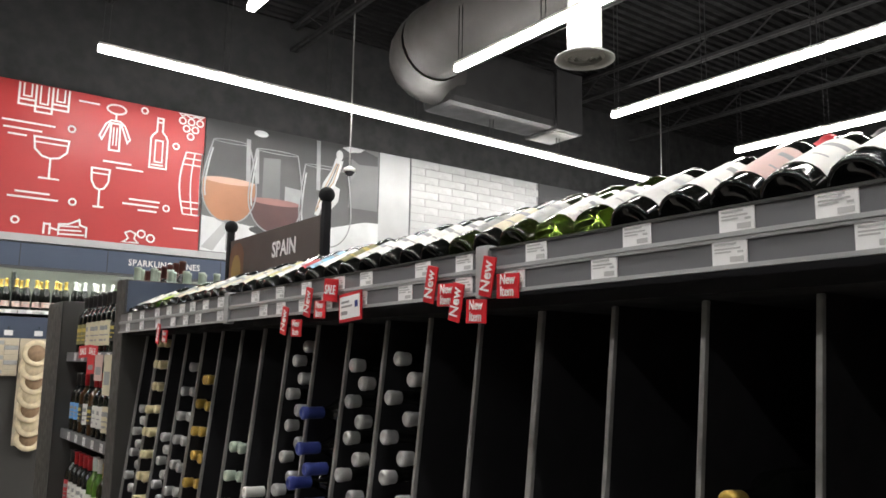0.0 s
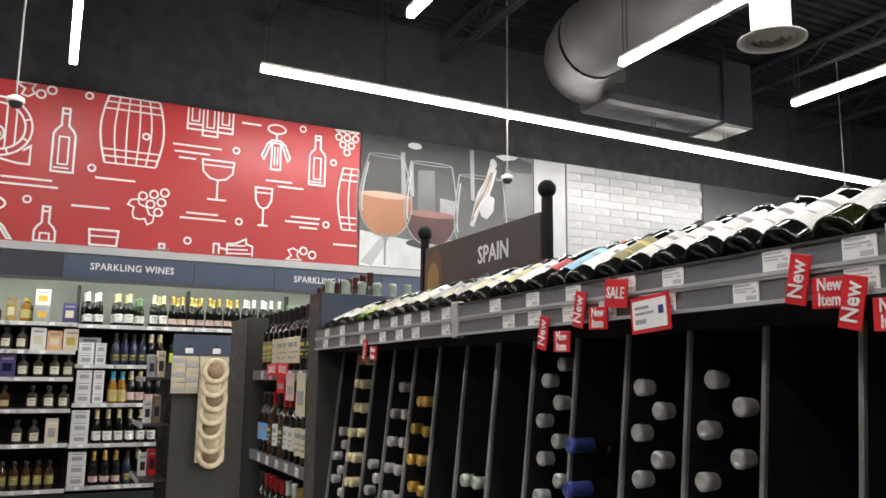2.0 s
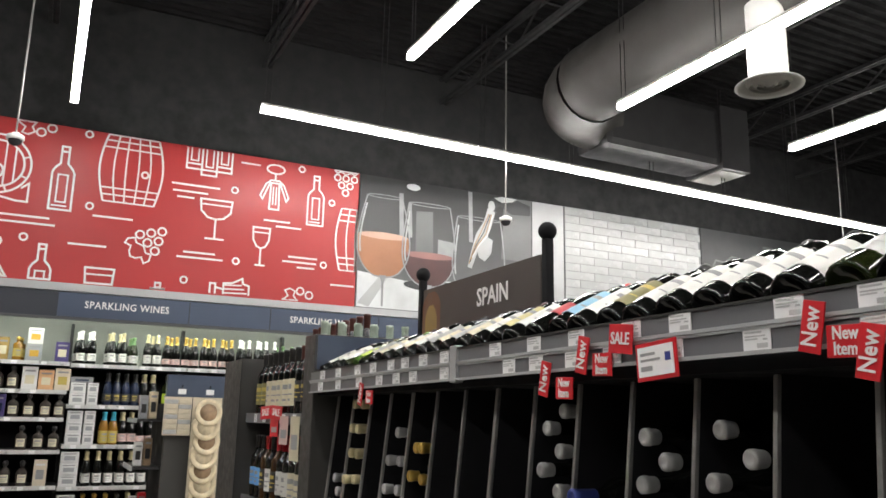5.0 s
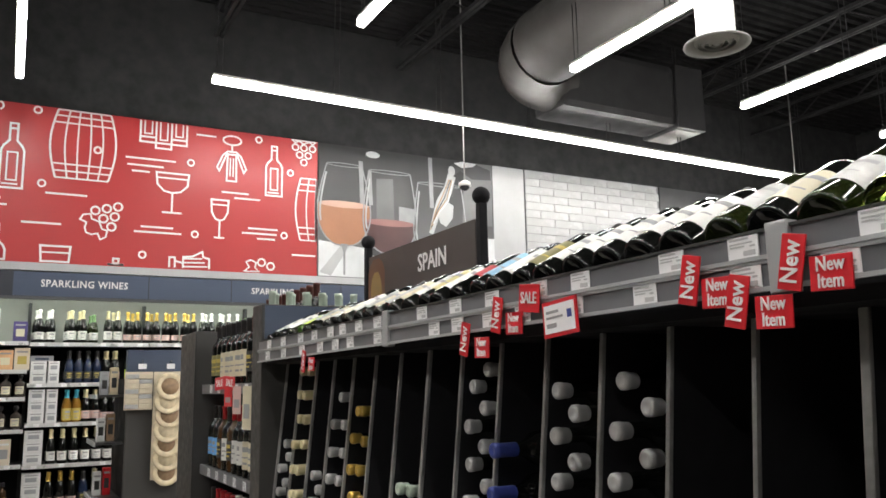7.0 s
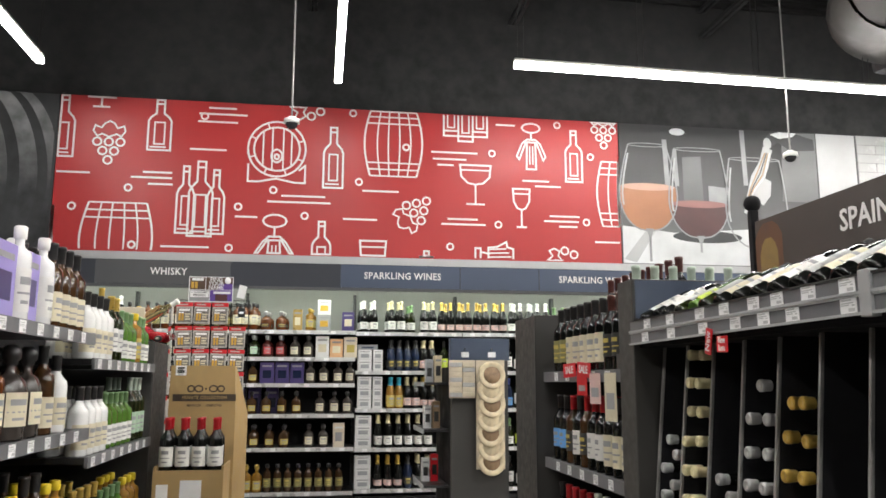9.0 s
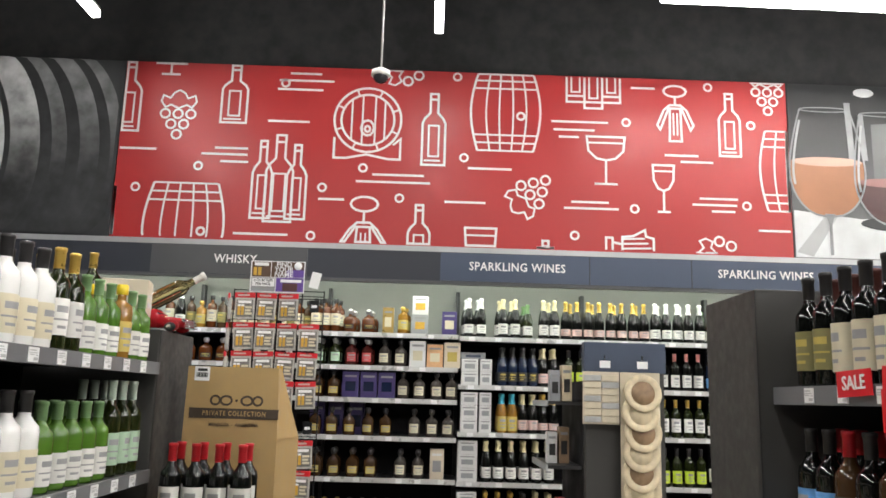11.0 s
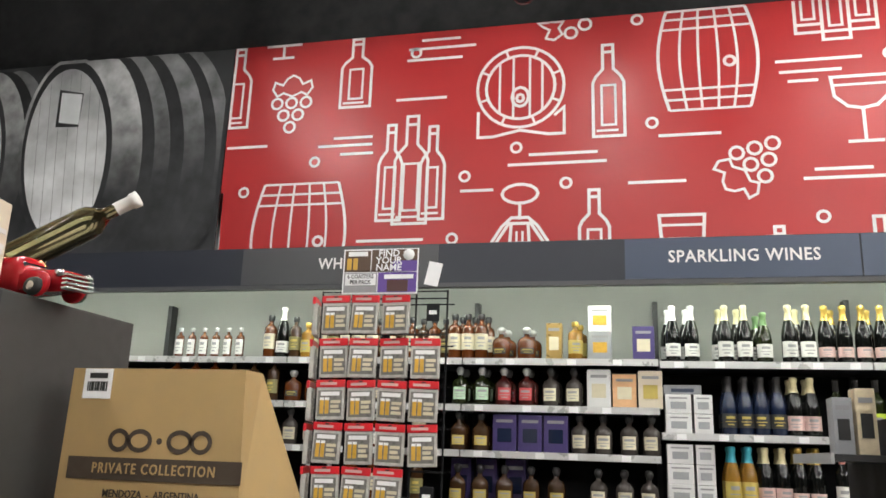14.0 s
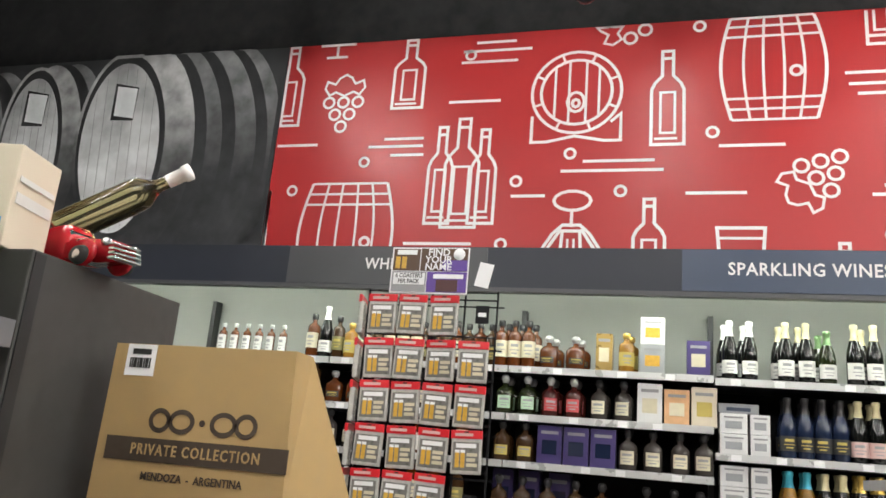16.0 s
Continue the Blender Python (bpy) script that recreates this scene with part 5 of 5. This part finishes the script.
fill(5.12, .098, 1.375, ["white_liqueur"] * 4 + ["olive_wine"] * 2 + ["green_liqueur"] * 3 + ["yellow_liqueur"] + ["green_liqueur"] * 2)
fill(5.12, .098, .985, ["white_liqueur"] * 4 + ["green_liqueur"] * 5 + ["pale_wine"] * 3)
fill(5.12, .105, .55, ["olive_wine"] * 4 + ["green_liqueur"] * 4 + ["yellow_liqueur"] * 3)
fill(4.56, .095, 1.47, ["white_spirit"] + ["cream_liqueur"] * 4)
fill(3.93, .09, 1.47, ["flask_liqueur"])
fill(3.90, .15, 1.10, ["whisky_dark", "flask_liqueur", "bourbon", "flask_liqueur", "flask_liqueur", "cream_liqueur", "white_liqueur"])
fill(3.90, .11, .66, ["yellow_liqueur", "cream_liqueur", "cream_liqueur", "yellow_liqueur", "yellow_liqueur"] * 2)
fill(2.7, .11, 1.40, ["white_spirit", "cream_liqueur"] * 5)
fill(2.7, .14, 1.0, ["flask_liqueur"] * 7)
for y, w in ((4.13, .20), (4.40, .14)):
    c = carton(LX - .045, y + w / 2 - .03, 1.47, w, .14, .24, "box_lilac", "lilac gift carton with dark printed panels on a shelf", "box_purple", 90)
    part("side_print", boxes((-w * .46, -.002, .012, -w * .18, -.0006, .13)), "ink_black", c)
stand("white_spirit", LX - .055, 4.335, 1.47, 75)
promo("New", pose(LX + .03, 3.90, 1.475, 0, 0, 80) @ pose(0, 0, 0, 0, -70, 0), .10, .05, .045)
promo("New", pose(LX + .028, 3.80, 1.43, 0, 0, 80) @ pose(0, 0, 0, 0, -70, 0), .10, .05, .045)
lend = thing("gondola_end_panel", "dark grey laminate end panel of the gondola", "panel", bm=boxes((-.36, 6.28, 0, .176, 6.72, 1.505), bevel=.004), material="panel_black")

part("edge_trim", boxes((.1765, 6.285, 0.02, .179, 6.31, 1.50)), "shelf_black", lend)

# things on top of the end panel
bx = thing("gift_box", "cream cardboard gift box with blue print", "box", bm=boxes((-.11, -.06, 0, .06, .07, .185), bevel=.003), material="box_cream", at=pose(.05, 6.31, 1.506, 0, 0, 12))
part("print", boxes((-.01, -.0625, .02, .05, -.0605, .05)), "l_blue", bx)
part("wave_print", boxes((.0605, -.05, .08, .062, .06, .10), (.0605, -.05, .12, .062, .06, .13)), "l_white", bx)
bottle("olive_wine", pose(-.14, 6.36, 1.506))
tb = thing("bottle", "leaning clear gold wine bottle in a truck holder", "bottle", at=pose(.0, 6.50, 1.60, 0, 58, 18))
part("glass", lathe(bmesh.new(), prof_wine(.30, .036), 18), "gold_glass", tb)
part("mouth", lathe(bmesh.new(), [(.0145, .25), (.0145, .285), (.018, .286), (.018, .302), (.012, .304), (0, .304)], 16), "foil_white", tb)
truck = thing("toy_truck", "glossy red vintage toy pickup truck bottle holder", "ornament", at=pose(.065, 6.47, 1.506, 0, 0, -16) @ Matrix.Diagonal((1.22, 1.0, .88, 1)))


def smooth_block(rows):
    """Loft of (x, half width, low, high) sections with rounded shoulders."""
    bm = bmesh.new()
    rings = []
    for x, w, lo, hi in rows:
        c = min(w, (hi - lo)) * .45
        rings.append([bm.verts.new((x, yy, zz)) for yy, zz in ((-w, lo), (-w, hi - c), (-w + c * .4, hi - c * .3), (-w + c, hi), (w - c, hi), (w - c * .4, hi - c * .3), (w, hi - c), (w, lo))])
    for a, b in zip(rings, rings[1:]):
        for k in range(8):
            f = bm.faces.new((a[k], b[k], b[(k + 1) % 8], a[(k + 1) % 8]))
            f.smooth = True
    bm.faces.new(rings[0])
    bm.faces.new(list(reversed(rings[-1])))
    return bm


part("hood", smooth_block([(.05, .038, .02, .072), (.09, .034, .02, .068), (.14, .03, .02, .06), (.155, .026, .022, .052)]), "truck_red", truck)
part("cab", smooth_block([(-.03, .04, .02, .085), (-.02, .04, .02, .105), (.03, .038, .02, .105), (.055, .036, .02, .075)]), "truck_red", truck)
part("bed", smooth_block([(-.12, .042, .02, .06), (-.03, .042, .02, .06)]), "truck_red", truck)
part("windshield", smooth_block([(.034, .030, .075, .098), (.050, .030, .074, .082)]), "dome_dark", truck)
for s in (-1, 1):
    for x in (-.08, .105):
        f = part("fender", lathe(bmesh.new(), [(.0, -.006), (.026, -.006), (.029, -.002), (.029, .002), (.026, .006), (0, .006)], 16), "truck_red", truck)
        f.matrix_basis = pose(x, s * .040, .028, 90)
        w = part("wheel", lathe(bmesh.new(), [(0, -.008), (.018, -.008), (.021, 0), (.018, .008), (0, .008)], 16), "rubber", truck)
        w.matrix_basis = pose(x, s * .047, .021, 90)
        part("hubcap", lathe(bmesh.new(), [(.010, -.0095), (.006, -.011), (0, -.012), (0, .012), (.006, .011), (.010, .0095)], 12), "chrome", w)
    hl = part("headlight", lathe(bmesh.new(), [(0, 0), (.009, 0), (.009, .008), (.005, .011), (0, .012)], 12), "chrome", truck)
    hl.matrix_basis = pose(.14, s * .030, .050, 0, 90, 0)
for k in range(4):
    part("grille_bar", boxes((.150, -.030, .014 + k * .010, .168 - k * .002, .030, .020 + k * .010), bevel=.002), "chrome", truck)

# ---- cardboard wine shipper ----
sh = thing("cardboard_display", "brown cardboard wine display shipper with printed header", "display box")
bm = bmesh.new()
prism = [(.235, .0), (.615, .0), (.615, 1.10), (.605, 1.375), (.245, 1.375), (.24, 1.0)]
fr = [bm.verts.new((x, 6.45, z)) for x, z in prism]
bk = [bm.verts.new((x + (.055 if x > .61 else 0), 6.52 if z > 1.2 else 6.64, z)) for x, z in prism]
bm.faces.new(fr)
bm.faces.new(list(reversed(bk)))
for k in range(6):
    bm.faces.new((fr[k], bk[k], bk[(k + 1) % 6], fr[(k + 1) % 6]))
bmesh.ops.recalc_face_normals(bm, faces=bm.faces)
part("header_panel", bm, "card", sh)
part("tray_front", boxes((.24, 6.12, 0, .60, 6.132, .82)), "card", sh)
for x in (.24, .588):
    part("tray_side", boxes((x, 6.133, 0, x + .012, 6.449, .84)), "card", sh)
part("tray_floor", boxes((.253, 6.133, .78, .587, 6.449, .79)), "card", sh)
band = part("printed_band", boxes((.262, 6.4475, 1.172, .615, 6.4493, 1.212)), "card_ink", sh)
lettering(sh, "PRIVATE COLLECTION", .026, "card", pose(.44, 6.4465, 1.192), .80, space=1.22)
lettering(sh, "MENDOZA  -  ARGENTINA", .019, "card_ink", pose(.44, 6.4483, 1.148), .86)
bm = bmesh.new()     # trade mark drawn as plain ovals and a dot
for cx, w in ((.362, .018), (.405, .022), (.487, .022), (.530, .018)):
    ribbon(bm, arc(cx, 1.243, w, .017, n=20), .0085, 6.4488, True)
plate(bm, arc(.446, 1.243, .006, .006, n=10), 6.4488)
part("trade_mark", bm, "card_ink", sh)
st = part("sticker", boxes((.272, 6.4478, 1.318, .332, 6.4492, 1.374)), "tag_white", sh)
for k in range(11):
    part("bar", boxes((.281 + k * .0040, 6.4466, 1.332, .283 + k * .0040 + (k % 3) * .0006, 6.4477, 1.350)), "ink_black", st)
part("sticker_mark", boxes((.284, 6.4466, 1.356, .322, 6.4477, 1.366)), "ink_black", st)
part("tray_sticker", boxes((.38, 6.1175, .66, .49, 6.1192, .77)), "tag_white", sh)
part("tray_sticker", boxes((.26, 6.1175, .68, .32, 6.1192, .75)), "tag_white", sh)
for k in range(4):
    for r in range(2):
        stand("red_wine_red_cap", .292 + k * .084, 6.19 + r * .10, .79)

# ---- coaster stand ----
cs = thing("coaster_stand", "wire floor stand hung with packs of beer coasters", "display stand")
part("pole", lathe(bmesh.new(), [(.02, 0), (.02, 1.95)], 10, cx=.17, cy=8.68), "rack_black", cs)
part("foot", lathe(bmesh.new(), [(0, .03), (.22, .025), (.24, 0), (0, 0)], 24, cx=.17, cy=8.68), "rack_black", cs)
for z in (1.93, 1.73, 1.54, 1.35, 1.16, .97, .78, .59):
    for wy, wz in ((8.60, z - .004), (8.60, z + .03), (8.75, z - .004)):
        part("wire", boxes((-.13, wy, wz, .48, wy + .006, wz + .006)), "rack_black", cs)
for x in (-.13, .02, .175, .33, .478):
    part("wire_post", boxes((x - .004, 8.607, .3, x + .004, 8.613, 1.97)), "rack_black", cs)
hd = part("header_sign", boxes((-.02, 8.56, 1.945, .345, 8.566, 2.16), bevel=.001), "tag_white", cs)
part("picture_panel", boxes((-.012, 8.557, 2.05, .115, 8.559, 2.152)), "sign_brown", hd)
part("picture_glass", boxes((.0, 8.555, 2.06, .022, 8.5565, 2.115), (.03, 8.555, 2.06, .052, 8.5565, 2.115)), "beer_gold", hd)
part("picture_title", boxes((.005, 8.555, 2.125, .10, 8.5565, 2.147)), "tag_white", hd)
part("title_panel", boxes((.12, 8.557, 2.05, .34, 8.559, 2.155)), "sign_brown", hd)
part("corner_panel", boxes((.225, 8.554, 2.05, .34, 8.5565, 2.10)), "sign_purple", hd)
part("lower_panel", boxes((.155, 8.557, 1.952, .34, 8.559, 2.046)), "sign_purple", hd)
part("lower_left", boxes((-.012, 8.557, 1.952, .15, 8.559, 2.046)), "ink_grey", hd)
part("lower_white", boxes((-.005, 8.555, 1.985, .145, 8.5565, 2.04), bevel=.0005), "tag_white", hd)
part("lower_picture", boxes((.20, 8.555, 1.955, .30, 8.5565, 2.01)), "red_wine", hd)
part("lower_title", boxes((.185, 8.555, 2.015, .325, 8.5565, 2.035)), "tag_white", hd)
part("round_mark", lathe(bmesh.new(), [(0, 0), (.027, 0), (.027, .002), (0, .002)], 20), "tag_white", hd).matrix_basis = pose(.30, 8.555, 2.128, 90)
for k, tx in enumerate(("FIND", "YOUR", "NAME")):
    lettering(hd, tx, .046, "tag_white", pose(.205, 8.5535, 2.135 - k * .034), 1.0)
for k, tx in enumerate(("6 COASTERS", "PER PACK")):
    lettering(hd, tx, .027, "ink_black", pose(.07, 8.5535, 2.026 - k * .026), .85)
part("side_flag", boxes((.385, 8.56, 1.98, .45, 8.563, 2.09)), "tag_white", cs).matrix_basis = pose(.42, 8.56, 2.03, 0, 12, 0) @ Matrix.Translation((-.42, -8.56, -2.03))


def coaster_pack():
    t = thing("coaster_pack", "bagged pack of beer coasters with red header card", "packet", "coaster packs", at=Matrix())
    part("bag", boxes((-.066, -.012, -.165, .066, .010, -.016), bevel=.006), "pack_grey", t, "clear plastic bag of printed coasters")
    hdr = part("header_card", boxes((-.068, -.016, -.020, .068, -.002, .014), bevel=.002), "tag_red", t)
    part("header_print", boxes((-.048, -.0172, -.010, .030, -.0162, .002)), "l_pink", hdr)
    part("hang_hole", boxes((-.010, -.0172, .004, .010, -.0162, .010)), "ink_black", hdr)
    part("picture_ground", boxes((-.056, -.0135, -.150, .056, -.0122, -.034)), "coaster_print", t)
    part("title_bar", boxes((-.044, -.0150, -.058, .044, -.0136, -.040), bevel=.0006), "tag_white", t)
    for x in (-.046, -.022):
        part("beer_print", boxes((x, -.0150, -.138, x + .018, -.0136, -.078)), "beer_gold", t)
        part("foam_print", boxes((x - .001, -.0152, -.078, x + .019, -.0136, -.066)), "tag_white", t)
    for k in range(3):
        part("word_bar", boxes((.004, -.0150, -.092 - k * .021, .050 - .008 * (k % 2), -.0136, -.078 - k * .021)), "l_cream", t)
    return t


first = coaster_pack()
rng = random.Random(9)
spots = []
for r, z in enumerate((1.925, 1.725, 1.535, 1.345, 1.155, .965, .775, .585)):
    for c in range(3 if r in (0, 4) else 4):
        spots.append((-.045 + c * .146, 8.575, z, rng.uniform(-7, 7), rng.uniform(-2.5, 2.5)))
for k, (x, y, z, tz, ty) in enumerate(spots):
    m = pose(x, y, z, rng.uniform(-3, 1), ty, tz)
    if k == 0:
        first.matrix_basis = m
    else:
        copy_thing(first, m)
for r, z in enumerate((1.92, 1.72, 1.53, 1.34, 1.15, .96)):
    for c in range(3):
        copy_thing(first, pose(-.155 - c * .012, 8.62 + c * .045, z, 0, 0, -78))
for z, x in ((1.86, .42), (1.06, .42)):
    t = thing("hook_card", "small black plastic hook card on a wire stand", "tag", "hook cards", boxes((-.03, -.003, -.04, .03, .003, .04), bevel=.002), "rack_black", at=pose(x, 8.575, z))
    part("card_label", boxes((-.018, -.005, -.01, .018, -.0032, .008)), "tag_white", t)
